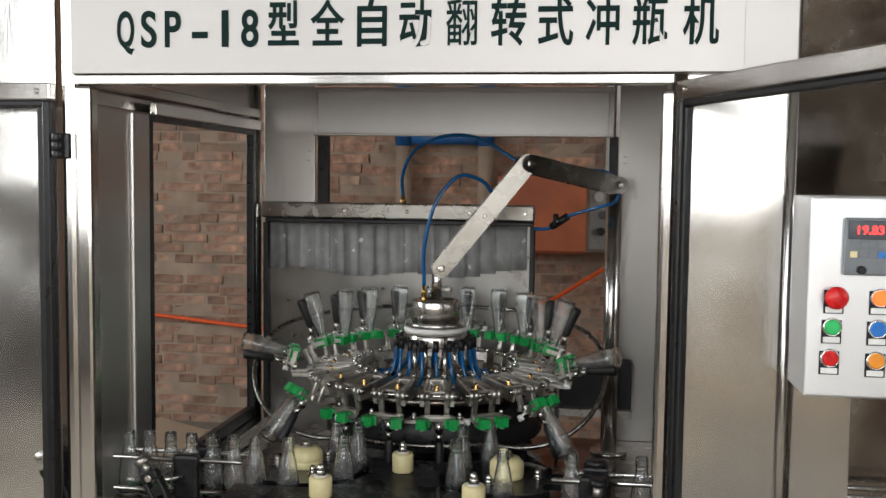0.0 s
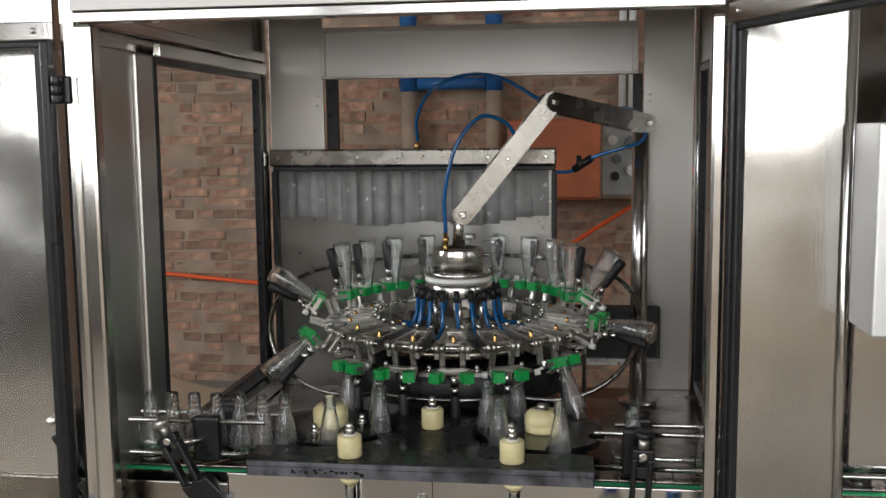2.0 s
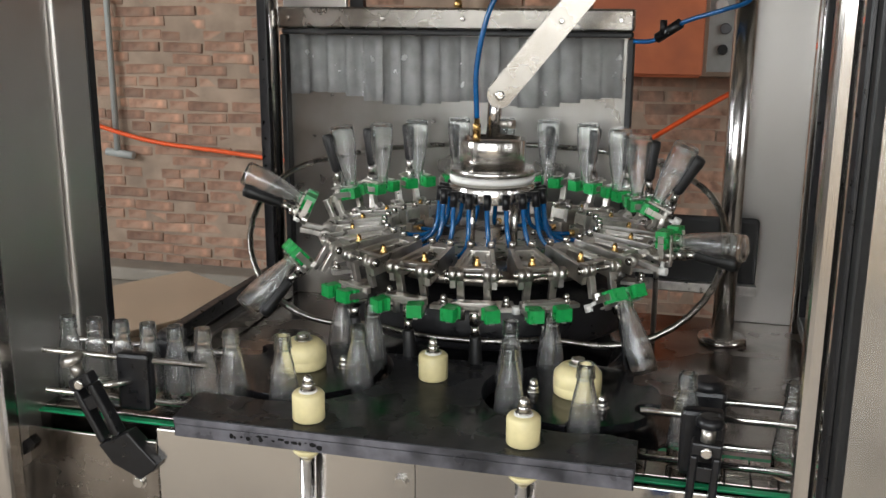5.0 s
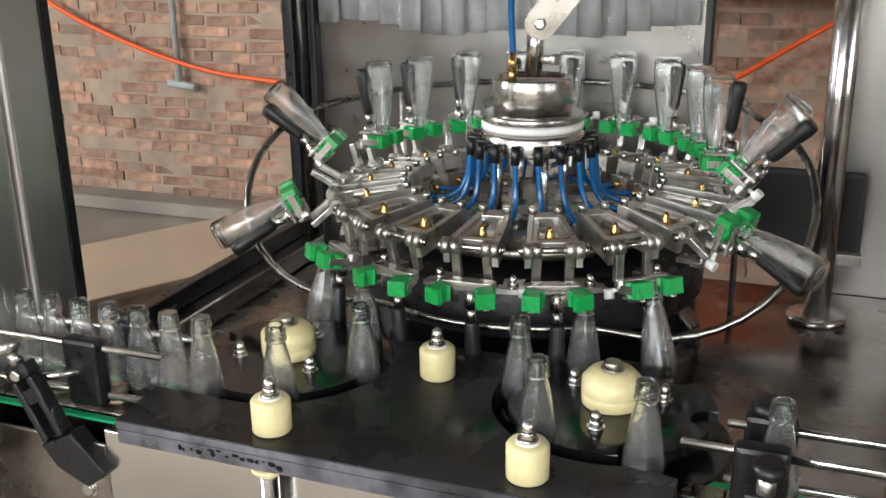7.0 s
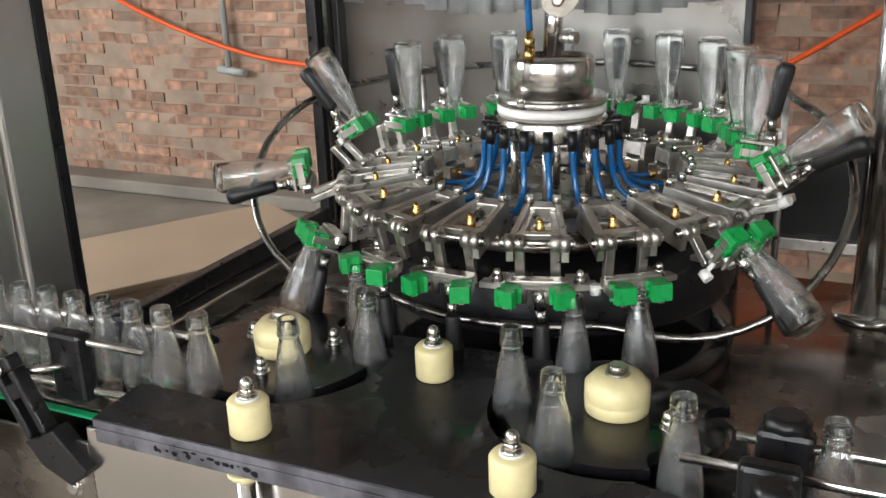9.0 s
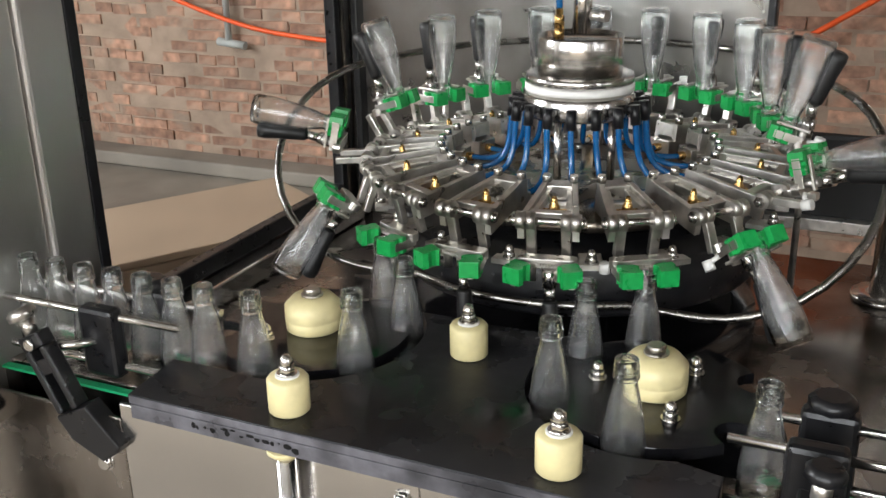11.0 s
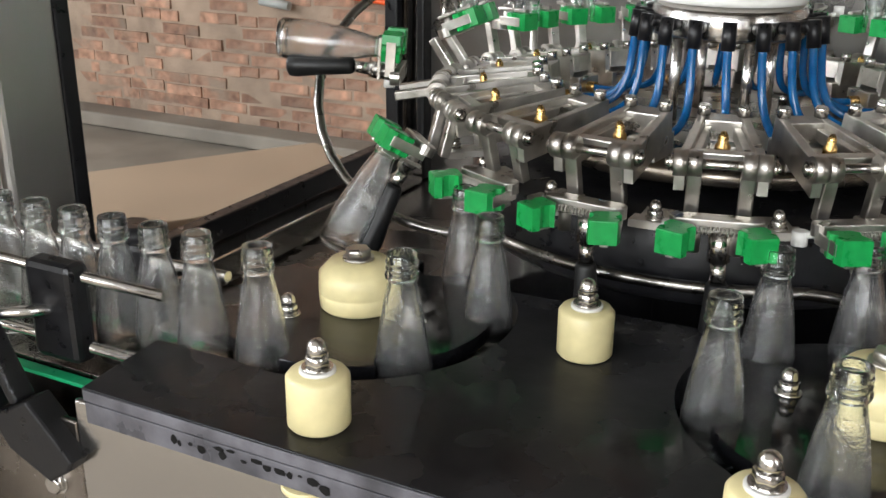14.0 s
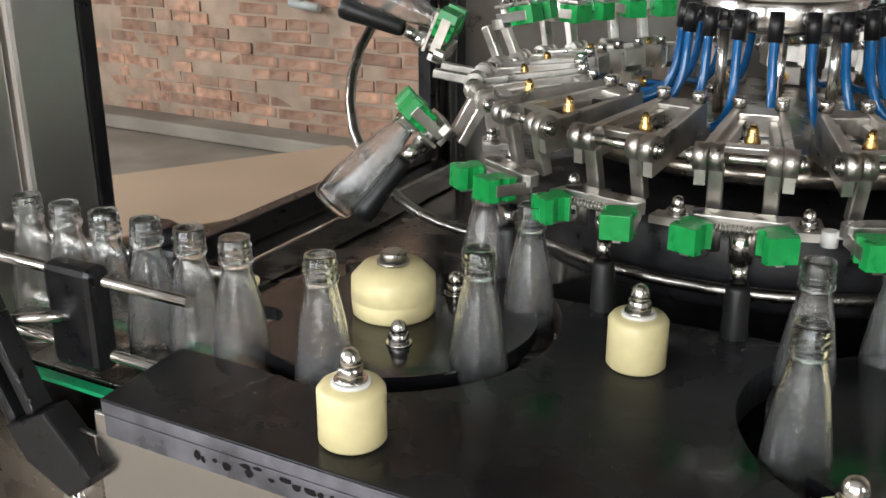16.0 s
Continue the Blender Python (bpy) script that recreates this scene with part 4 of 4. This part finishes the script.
nozzle_mesh = mesh_of("spray_nozzle", bm, BRASS)
bm = B()
m_el = Matrix.Translation((0, -0.080, 0.303))
rod(bm, (0, -0.0905, 0.303), (0, -0.106, 0.303), 0.0072, 12)
rod(bm, (0, -0.106, 0.312), (0, -0.109, 0.281), 0.0080, 12)
elbow_mesh = mesh_of("elbow_fitting", bm, BLACK)
bm = B()
tube(bm, spline([(0, -0.109, 0.283), (0.001, -0.111, 0.258), (0.003, -0.115, 0.232), (0.005, -0.126, 0.210), (0.005, -0.146, 0.198), (0.002, -0.170, 0.194), (0, -0.197, 0.194)], 6), 0.0050, 8)
hose_mesh = mesh_of("blue_hose", bm, BLUE)
bm = B()
rod(bm, (0, -0.186, 0.194), (0, -0.1978, 0.194), 0.0075, HEX)
union_mesh = mesh_of("brass_union", bm, BRASS)

bm = B()
prism(bm, arc((0, 0), 0.338, -104, -96, 4) + arc((0, 0), 0.318, -96, -104, 4)[0:], 0.142, 0.150, 0.001)
bmesh.ops.transform(bm, matrix=pose(0, 0, 0, 0, 0, 10), verts=bm.verts[:])
box(bm, -0.016, 0.016, -0.318, -0.290, 0.142, 0.150, 0.001)
spacer_mesh = mesh_of("spacer_plate", bm, CAST)
bm = B()
acorn_nut(bm, 0, -0.327, 0.1502, 0.7)
spacer_nut = mesh_of("spacer_nut", bm, POLISHED)

# one gripper, its origin on the pin; it hangs, and reaches outwards along -y
bm = B()
for s in (-1, 1):
    rod(bm, (s * 0.0305, 0, 0), (s * 0.0180, 0, 0), 0.0122, 18)
    m = pose(s * 0.0240, 0, 0, 14, 0, 0)
    box(bm, -0.0068, 0.0068, -0.0055, 0.0055, -0.053, -0.008, 0.0015, m)
prism(bm, arc((0.032, -0.012), 0.0105, -90, 90, 8) + arc((-0.032, -0.012), 0.0105, 90, 270, 8), -0.058, -0.046, 0.001)
yoke_mesh = mesh_of("gripper", bm, CAST)
bm = B()
N_COIL = 16
pts = [(-0.030 + 0.060 * i / (N_COIL * 8), -0.026 + 0.0035 * math.cos(2 * math.pi * i / 8), -0.055 + 0.0035 * math.sin(2 * math.pi * i / 8)) for i in range(N_COIL * 8 + 1)]
tube(bm, pts, 0.0009, 4)
spring_mesh = mesh_of("spring", bm, CAST)
bm = B()
rod(bm, (0.004, -0.012, -0.0585), (0.005, -0.014, -0.088), 0.0105, 16)
rod(bm, (0.005, -0.014, -0.088), (0.006, -0.016, -0.108), 0.0075, 14)
stem_mesh = mesh_of("stem", bm, POLISHED)
bm = B()
m_h = Matrix.Translation((0.006, -0.016, -0.108)) @ pose(0, 0, 0, 180 + 5, 0, 0)
lathe(bm, [(0.0085, 0), (0.0105, 0.004), (0.0125, 0.050), (0.0145, 0.070), (0.0135, 0.080), (0.009, 0.083)], 20, m_h)
grip_mesh = mesh_of("rubber_grip", bm, RUBBER)
bm = B()
rod(bm, (-0.030, -0.004, -0.060), (-0.042, 0.010, -0.064), 0.0035, 10)
rod(bm, (-0.042, 0.010, -0.060), (-0.042, 0.010, -0.074), 0.0075, 16)
wheel_mesh = mesh_of("white_wheel", bm, WHITEPL)


def jaw_meshes(s):
    """A green jaw with a notch and its steel finger; the origin is its pivot, and it reaches out along -y."""
    bm = B()
    poly = [(-s * 0.004, -0.016), (s * 0.018, -0.014), (s * 0.020, -0.024), (s * 0.014, -0.027), (s * 0.014, -0.032), (s * 0.020, -0.035), (s * 0.018, -0.046),
            (-s * 0.008, -0.048), (-s * 0.010, -0.040)] + [(-s * 0.010 + s * q[0], -0.031 + q[1]) for q in ((0.0045, 0.006), (0.006, 0.0), (0.0045, -0.006))][::-1] + [(-s * 0.010, -0.022)]
    if s < 0:
        poly = poly[::-1]
    prism(bm, poly, -0.0115, 0.0115, 0.0012)
    g = mesh_of("jaw", bm, GREEN)
    bm = B()
    box(bm, s * 0.006 - 0.004, s * 0.006 + 0.004, -0.040, 0.010, -0.0165, -0.0125, 0.0008)
    box(bm, s * 0.0188 - 0.001, s * 0.0188 + 0.0012, -0.038, 0.004, -0.006, 0.006, 0.0006)
    lathe(bm, [(0.0065, -0.020), (0.0065, 0.010), (0.004, 0.013)], 12)
    return g, mesh_of("finger", bm, CAST)


JAW = {s: jaw_meshes(s) for s in (-1, 1)}
JAW_X, JAW_Y, JAW_Z = 0.0195, -0.016, -0.059

grippers, jaws = [], []
for k in range(18):
    m = rz(k)
    bracket = part("arm_bracket", arm_mesh, CAST, carousel, m=m)
    part("pivot_pin", pin_mesh, POLISHED, bracket)
    for q in (-1, 1):
        part("cap_screw", screw_mesh, POLISHED, bracket, m=TILT @ pose(q * 0.0195, -0.222, ZP + 0.005))
    part("bracket_foot", foot_mesh, CAST, bracket)
    part("spray_nozzle", nozzle_mesh, BRASS, bracket)
    part("elbow_fitting", elbow_mesh, BLACK, carousel, m=m)
    h = part("blue_hose", hose_mesh, BLUE, carousel, m=m)
    part("brass_union", union_mesh, BRASS, h)
    sp = part("spacer_plate", spacer_mesh, CAST, carousel, m=pose(0, 0, 0, 0, 0, -20 * k - 10))
    part("spacer_nut", spacer_nut, POLISHED, sp)
    g = part("gripper", yoke_mesh, CAST, carousel)
    part("spring", spring_mesh, CAST, g)
    part("stem", stem_mesh, POLISHED, g)
    part("rubber_grip", grip_mesh, RUBBER, g)
    part("white_wheel", wheel_mesh, WHITEPL, g)
    for s in (-1, 1):
        me, fm = JAW[s]
        j = part("jaw", me, GREEN, g, m=pose(s * JAW_X, JAW_Y, JAW_Z))
        f = part("finger", fm, CAST, g, m=pose(s * JAW_X, JAW_Y, JAW_Z))
        jaws.append((k, s, j, f))
    grippers.append((k, g))

# the bent guide rail that turns the grippers over
rail = thing("turning_rail", "bent stainless tube rail that turns the grippers over", "rail")
pts = []
for i in range(120):
    th = 3.0 * i
    f = radians(flip(th))
    dy, dz = -0.026, -0.132 - 0.020 * math.sin(f)
    r = RP + dy * math.cos(f) - dz * math.sin(f)
    z = ZP + dz * math.cos(f) + dy * math.sin(f)
    pts.append((C.x - r * math.sin(radians(th)), C.y - r * math.cos(radians(th)), z))
bm = B()
tube(bm, pts, 0.0062, 10, closed=True)
part("tube", bm, ARMSTEEL, rail)
for th in (123, 237):
    p = Vector(pts[int(th / 3)])
    out = (p - Vector((C.x, C.y, p.z))).normalized()
    q = p + out * 0.03
    bm = B()
    rod(bm, p, q, 0.005, 10)
    rod(bm, q, (q.x, q.y, -0.077), 0.006, 10)
    part("stay", bm, CAST, rail)
ring_base = thing("base_ring", "low black ring plate under the carousel", "ring plate", m=pose(C.x, C.y, 0))
bm = B()
lathe(bm, [(0.26, -0.077), (0.303, -0.077), (0.305, -0.05), (0.303, -0.028), (0.26, -0.028)], 72)
part("ring", bm, BLACKPLATE, ring_base)

# ---- bottles ----
BH = 0.155
def bottle_mesh():
    bm = B()
    outer = [(0.002, 0.003), (0.016, 0.0005), (0.0205, 0.0015), (0.0226, 0.005), (0.0230, 0.010), (0.0230, 0.036), (0.0228, 0.046), (0.0212, 0.062), (0.0186, 0.084), (0.0158, 0.106),
             (0.0134, 0.122), (0.0128, 0.127), (0.0126, 0.130), (0.0148, 0.1312), (0.0152, 0.1335), (0.0148, 0.1358), (0.0132, 0.137), (0.0132, 0.139), (0.0143, 0.1400),
             (0.0143, 0.1415), (0.0132, 0.1430), (0.0132, 0.1448), (0.0143, 0.1458), (0.0143, 0.1472), (0.0132, 0.1490), (0.0133, 0.1540), (0.0127, 0.1550)]
    inner = [(0.0102, 0.1550), (0.0098, 0.1540), (0.0098, 0.126), (0.0112, 0.116), (0.0142, 0.098), (0.0176, 0.075), (0.0198, 0.054), (0.0206, 0.040), (0.0206, 0.011), (0.018, 0.0065), (0.002, 0.0058)]
    wide = lambda r, z: (r * (1.10 if z < 0.10 else 1.10 - 0.10 * min(1.0, (z - 0.10) / 0.024)), z)
    lathe(bm, [wide(r, z) for r, z in outer + inner], 28)
    for v in bm.verts:
        v.co.z = 0.0095 + v.co.z * 0.952
    for f in bm.faces:
        z = f.calc_center_median().z
        f.material_index = 1 if 0.046 < z < 0.122 else 0
    me = mesh_of("glass_bottle", bm, GLASS)
    me.materials.append(STIPPLE)
    return me


bottle_me = bottle_mesh()
MESH = 62.04                               # where star wheel and carousel meet
PC, THC, LEAD = 1 + (90 + MESH) / 60, 90 - MESH, 19.0
LAG = 22.0                                 # slack of the bottles in the pockets of the second star wheel
P_OUT = PC + (360 - 2 * THC) / 20
P_END = P_OUT + (90 + MESH + LAG) / 60
PA = PC - (90 + MESH + LEAD) / 60          # at the foremost point of the infeed star wheel
QUEUE_X, QSTEP, OUTSTEP = -0.322, 0.0508, 0.150


def bottle_pose(p):
    """Where a bottle is after p pitches: queue, star wheel, carousel, star wheel, outfeed."""
    if p < PA - 1:
        return pose(QUEUE_X + QSTEP * (p - PA + 1), LINE_Y, 0)
    if p < PA:
        u = p - PA + 1
        a, b = QUEUE_X, HL.x
        v0, v1 = QSTEP, STAR_R * radians(60)
        x = a + (b - a) * (3 * u * u - 2 * u ** 3) + v0 * (u ** 3 - 2 * u * u + u) + v1 * (u ** 3 - u * u)
        return pose(x, LINE_Y, 0)
    if p < PC:
        a = radians(MESH + 60 * (p - PC) + LEAD * min(1.0, (PC - p) / 0.35))
        return pose(HL.x + STAR_R * math.cos(a), HL.y + STAR_R * math.sin(a), 0)
    if p < P_OUT:
        th = THC + 20 * (p - PC)
        return Matrix.Translation((C.x, C.y, 0)) @ pose(0, 0, 0, 0, 0, -th) @ Matrix.Translation((0, -RP, ZP)) @ pose(0, 0, 0, -flip(th)) @ Matrix.Translation((0, RP - RG, -ZP))
    if p < P_END:
        a = radians(180 - MESH + 60 * (p - P_OUT) - LAG * min(1.0, (p - P_OUT) / 0.4))
        return pose(HR.x + STAR_R * math.cos(a), HR.y + STAR_R * math.sin(a), 0)
    return pose(HR.x + OUTSTEP * (p - P_END), LINE_Y, 0)


def pitch_at(t, k):
    return PC + (TH0 + OMEGA * t + 20 * k - THC) / 20


bottles = []
for k in range(-18, 26):
    if pitch_at(16, k) < -9 or pitch_at(0, k) > P_END + 3.5:
        continue
    ob = part("glass_bottle", bottle_me, GLASS)
    tagged(ob, "small clear glass bottle with a threaded neck", "bottle", "bottles in the rinser")
    ob.visible_shadow = False
    bottles.append((k, ob))

# ---- against the brick wall ----
W0 = 1.70


def set_back(ob, eye, factor):
    """Moves a thing out along the lines from a point, and grows it as much."""
    ob.matrix_basis = Matrix.Translation(eye) @ Matrix.Scale(factor, 4) @ Matrix.Translation(-Vector(eye))


pipes = thing("pipe_frame", "blue painted pipe frame on the wall", "pipe frame")
for x in (-0.318, -0.008):
    bm = B()
    rod(bm, (x, W0 - 0.06, 0.845), (x, W0 - 0.06, 1.60), 0.032, 16)
    part("blue_pipe", bm, BLUEPAINT, pipes)
    bm = B()
    rod(bm, (x, W0 - 0.06, 0.30), (x, W0 - 0.06, 0.8445), 0.030, 16)
    part("bare_pipe", bm, MORTAR, pipes)
bm = B()
rod(bm, (-0.286, W0 - 0.06, 0.872), (-0.04, W0 - 0.06, 0.872), 0.022, 14)
part("cross_pipe", bm, BLUEPAINT, pipes)
bm = B()
for x in (-0.318, -0.008):
    rod(bm, (x, W0 - 0.04, 0.32), (x, W0 + 0.01, 0.32), 0.02, 12)
part("wall_bracket", bm, BLUEPAINT, pipes)
obox = thing("orange_cabinet", "orange painted steel wall cabinet", "wall cabinet")
boxed("body", ORANGEBOX, obox, (0.055, 0.362, W0 - 0.20, W0 + 0.001, 0.462, 0.740), 0.006)
boxed("lid", ORANGEBOX, obox, (0.050, 0.367, W0 - 0.212, W0 - 0.2005, 0.470, 0.735), 0.004)
meter = thing("meter_box", "grey steel meter box with dials", "meter box")
boxed("body", GREYBOX, meter, (0.372, 0.520, W0 - 0.12, W0 + 0.001, 0.470, 0.725), 0.004)
bm = B()
for d in ((0.365, 0.378, 0.463, 0.732), (0.514, 0.527, 0.463, 0.732), (0.3785, 0.5135, 0.463, 0.476), (0.3785, 0.5135, 0.719, 0.732)):
    box(bm, d[0], d[1], W0 - 0.13, W0 - 0.1205, d[2], d[3], 0.001)
part("rim", bm, MORTAR, meter)
for x, z, r, mt in ((0.41, 0.665, 0.018, WHITEPL), (0.475, 0.655, 0.024, GREYPL), (0.425, 0.600, 0.016, GREYPL), (0.480, 0.560, 0.022, WHITEPL), (0.42, 0.540, 0.015, BLACK)):
    bm = B()
    lathe(bm, [(r, 0), (r, 0.012), (r * 0.85, 0.016)], 18, Matrix.Translation((x, W0 - 0.121, z)) @ flip_y)
    part("dial", bm, mt, meter)
conduit = thing("conduit", "pale plastic conduit running up the brick wall", "conduit")
for x in (0.445, 0.480):
    bm = B()
    rod(bm, (x, W0 - 0.03, 0.733), (x, W0 - 0.03, 2.0), 0.013, 12)
    part("tube", bm, WHITEPL, conduit)
drop = thing("conduit", "thin grey conduit on the brick wall", "conduit")
bm = B()
rod(bm, (-1.46, W0 - 0.03, 0.17), (-1.46, W0 - 0.03, 1.6), 0.010, 10)
rod(bm, (-1.50, W0 - 0.03, 0.175), (-1.40, W0 - 0.03, 0.165), 0.013, 8)
part("tube", bm, GREYBOX, drop)
cord = thing("power_cable", "slack orange cable hung along the brick wall", "cable")
bm = B()
tube(bm, spline([(-2.6, 1.66, 0.75), (-2.2, 1.66, 0.50), (-1.90, 1.66, 0.34), (-1.50, 1.66, 0.215), (-1.15, 1.66, 0.175), (-0.75, 1.66, 0.14), (-0.35, 1.66, 0.11),
                 (0.0, 1.66, 0.15), (0.17, 1.66, 0.225), (0.42, 1.66, 0.385), (0.9, 1.66, 0.68)], 8), 0.0075, 8)
part("line", bm, CABLE, cord)
bag = thing("cardboard_box", "large pale board box lying beside the machine", "box")
bm = B()
box(bm, -0.65, 0.65, -0.05, 0.40, -0.01, 0.01, 0.004)
part("sheet", bm, CARDBOARD, bag)
bag.matrix_basis = pose(-1.21, 0.74, -0.20, 0, 0, 58)
boxed("trestle", CARDBOARD, bag, (-0.645, 0.645, -0.045, 0.395, -0.3475, -0.0105), 0.006)

for ob in (pipes, obox, meter, conduit):
    set_back(ob, (0.2, -1.85, 0.64), 1.2535)
set_back(drop, (0.45, -0.95, 0.64), 1.339)
set_back(cord, (0.3, -1.4, 0.64), 1.285)

strap = thing("hanging_hose", "blue flat hose hanging down the brick wall", "hose")
bm = B()
tube(bm, spline([(-3.50, 2.555, 0.42), (-3.43, 2.545, 0.23), (-3.38, 2.545, 0.08), (-3.34, 2.55, -0.02), (-3.34, 2.555, -0.225), (-3.34, 2.56, -0.44), (-3.28, 2.56, -0.53)], 8), 0.022, 8)
part("line", bm, BLUEPAINT, strap)
bm = B()
rod(bm, (-3.51, 2.57, 1.4), (-3.49, 2.57, 0.40), 0.012, 10)
part("drop_pipe", bm, GREYPL, strap)

# drinking-water bottles before the apron
shelf = thing("side_shelf", "narrow steel shelf before the apron", "shelf")
boxed("board", STEEL_H, shelf, (0.30, 1.2, -0.21, -0.050, -0.252, -0.240), 0.002)
for bx, by, capm, h in ((0.388, -0.105, CAPBLUE, 0.245), (0.510, -0.080, PET, 0.245)):
    wb = thing("water_bottle", "clear plastic water bottle with a blue cap", "water bottle", "water bottles", m=pose(bx, by, -0.2395))
    bm = B()
    lathe(bm, [(0.022, 0), (0.030, 0.004), (0.032, 0.02), (0.032, 0.165), (0.030, 0.190), (0.020, 0.210), (0.0125, 0.218), (0.0125, 0.222)], 28)
    body = part("body", bm, PET, wb)
    bm = B()
    lathe(bm, [(0.0325, 0.06), (0.0325, 0.150)], 28, cap=False)
    bmesh.ops.solidify(bm, geom=bm.faces[:], thickness=0.0004)
    part("label", bm, LABELBLUE, wb)
    bm = B()
    lathe(bm, [(0.0150, 0.2225), (0.0155, 0.224), (0.0155, 0.238), (0.0145, 0.240)], 24)
    part("cap", bm, capm if capm is CAPBLUE else BLUEB, wb)

# ---- bricks of the far wall ----
def brick_mesh(w):
    bm = B()
    box(bm, -w, w, -0.010, 0.030, -0.0205, 0.0205, 0.004)
    return mesh_of("brick", bm, BRICK)


BRICK_W = (0.094, 0.045)
brick_me = [brick_mesh(w) for w in BRICK_W]
rng = random.Random(4)
rest = []
count = 0
for row in range(60):
    z = -0.78 + row * 0.0505
    header = row % 4 == 2
    x = -4.2 + rng.uniform(0, 0.09)
    while x < 4.2:
        k = 1 if header or rng.random() < 0.16 else 0
        w = BRICK_W[k]
        dx, dz = rng.uniform(-0.006, 0.006), rng.uniform(-0.006, 0.006)
        m = pose(x + w + dx, WALL_Y + 0.008 - rng.uniform(-0.004, 0.007), z + dz, rng.uniform(-2.5, 2.5), rng.uniform(-1.8, 1.8), rng.uniform(-2, 2))
        gone = rng.random() < 0.03
        if gone:
            pass
        elif -2.5 < x < -1.25 and -0.50 < z < 0.75 and count < 300:
            part("brick", brick_me[k], BRICK, wall_north, m=m)
            count += 1
        elif z > -0.6 and -4.0 < x < 2.4 and z < 2.2:
            rest.append((m, w))
        x += 2 * w + rng.uniform(0.004, 0.014)
verts, faces = [], []
for m, w in rest:
    n0 = len(verts)
    for z in (-0.0205, 0.0205):
        for y in (-0.010, 0.03):
            for x in (-w, w):
                verts.append(tuple(m @ Vector((x, y, z))))
    faces += [tuple(n0 + i for i in f) for f in ((0, 2, 3, 1), (4, 5, 7, 6), (0, 1, 5, 4), (2, 6, 7, 3), (0, 4, 6, 2), (1, 3, 7, 5))]
me = bpy.data.meshes.new("bricks")
me.from_pydata(verts, [], faces)
me.materials.append(BRICK)
tagged(part("bricks", me, BRICK, wall_north), kind="stuff")


# ---- what moves ----
def motions():
    ts = [0.2 * i for i in range(81)]
    walk(carousel, [(t, pose(C.x, C.y, 0, 0, 0, -(TH0 + OMEGA * t))) for t in ts[::4]])
    star0 = MESH + LEAD + 60 * (pitch_at(0, 0) - PC)
    walk(star_l, [(t, pose(HL.x, HL.y, 0, 0, 0, star0 + 3 * OMEGA * t)) for t in ts[::4]])
    star1 = 180 - MESH - LAG + 60 * (pitch_at(0, 0) - P_OUT)
    walk(star_r, [(t, pose(HR.x, HR.y, 0, 0, 0, star1 + 3 * OMEGA * t)) for t in ts[::4]])
    for k, g in grippers:
        walk(g, [(t, rz(k) @ Matrix.Translation((0, -RP, ZP)) @ pose(0, 0, 0, -flip(TH0 + OMEGA * t + 20 * k))) for t in ts])
    for k, s, j, f in jaws:
        rows = []
        for t in ts:
            th = (TH0 + OMEGA * t + 20 * k) % 360
            th = th - 360 if th > 180 else th
            u = min(1.0, max(0.0, (min(THC + 2 - th, th + THC - 4) + 3) / 7))
            rows.append((t, pose(s * JAW_X, JAW_Y, JAW_Z, 0, 0, s * 21 * u)))
        walk(j, rows)
        walk(f, rows)
    for k, ob in bottles:
        walk(ob, [(t, bottle_pose(pitch_at(t, k))) for t in ts])


motions()
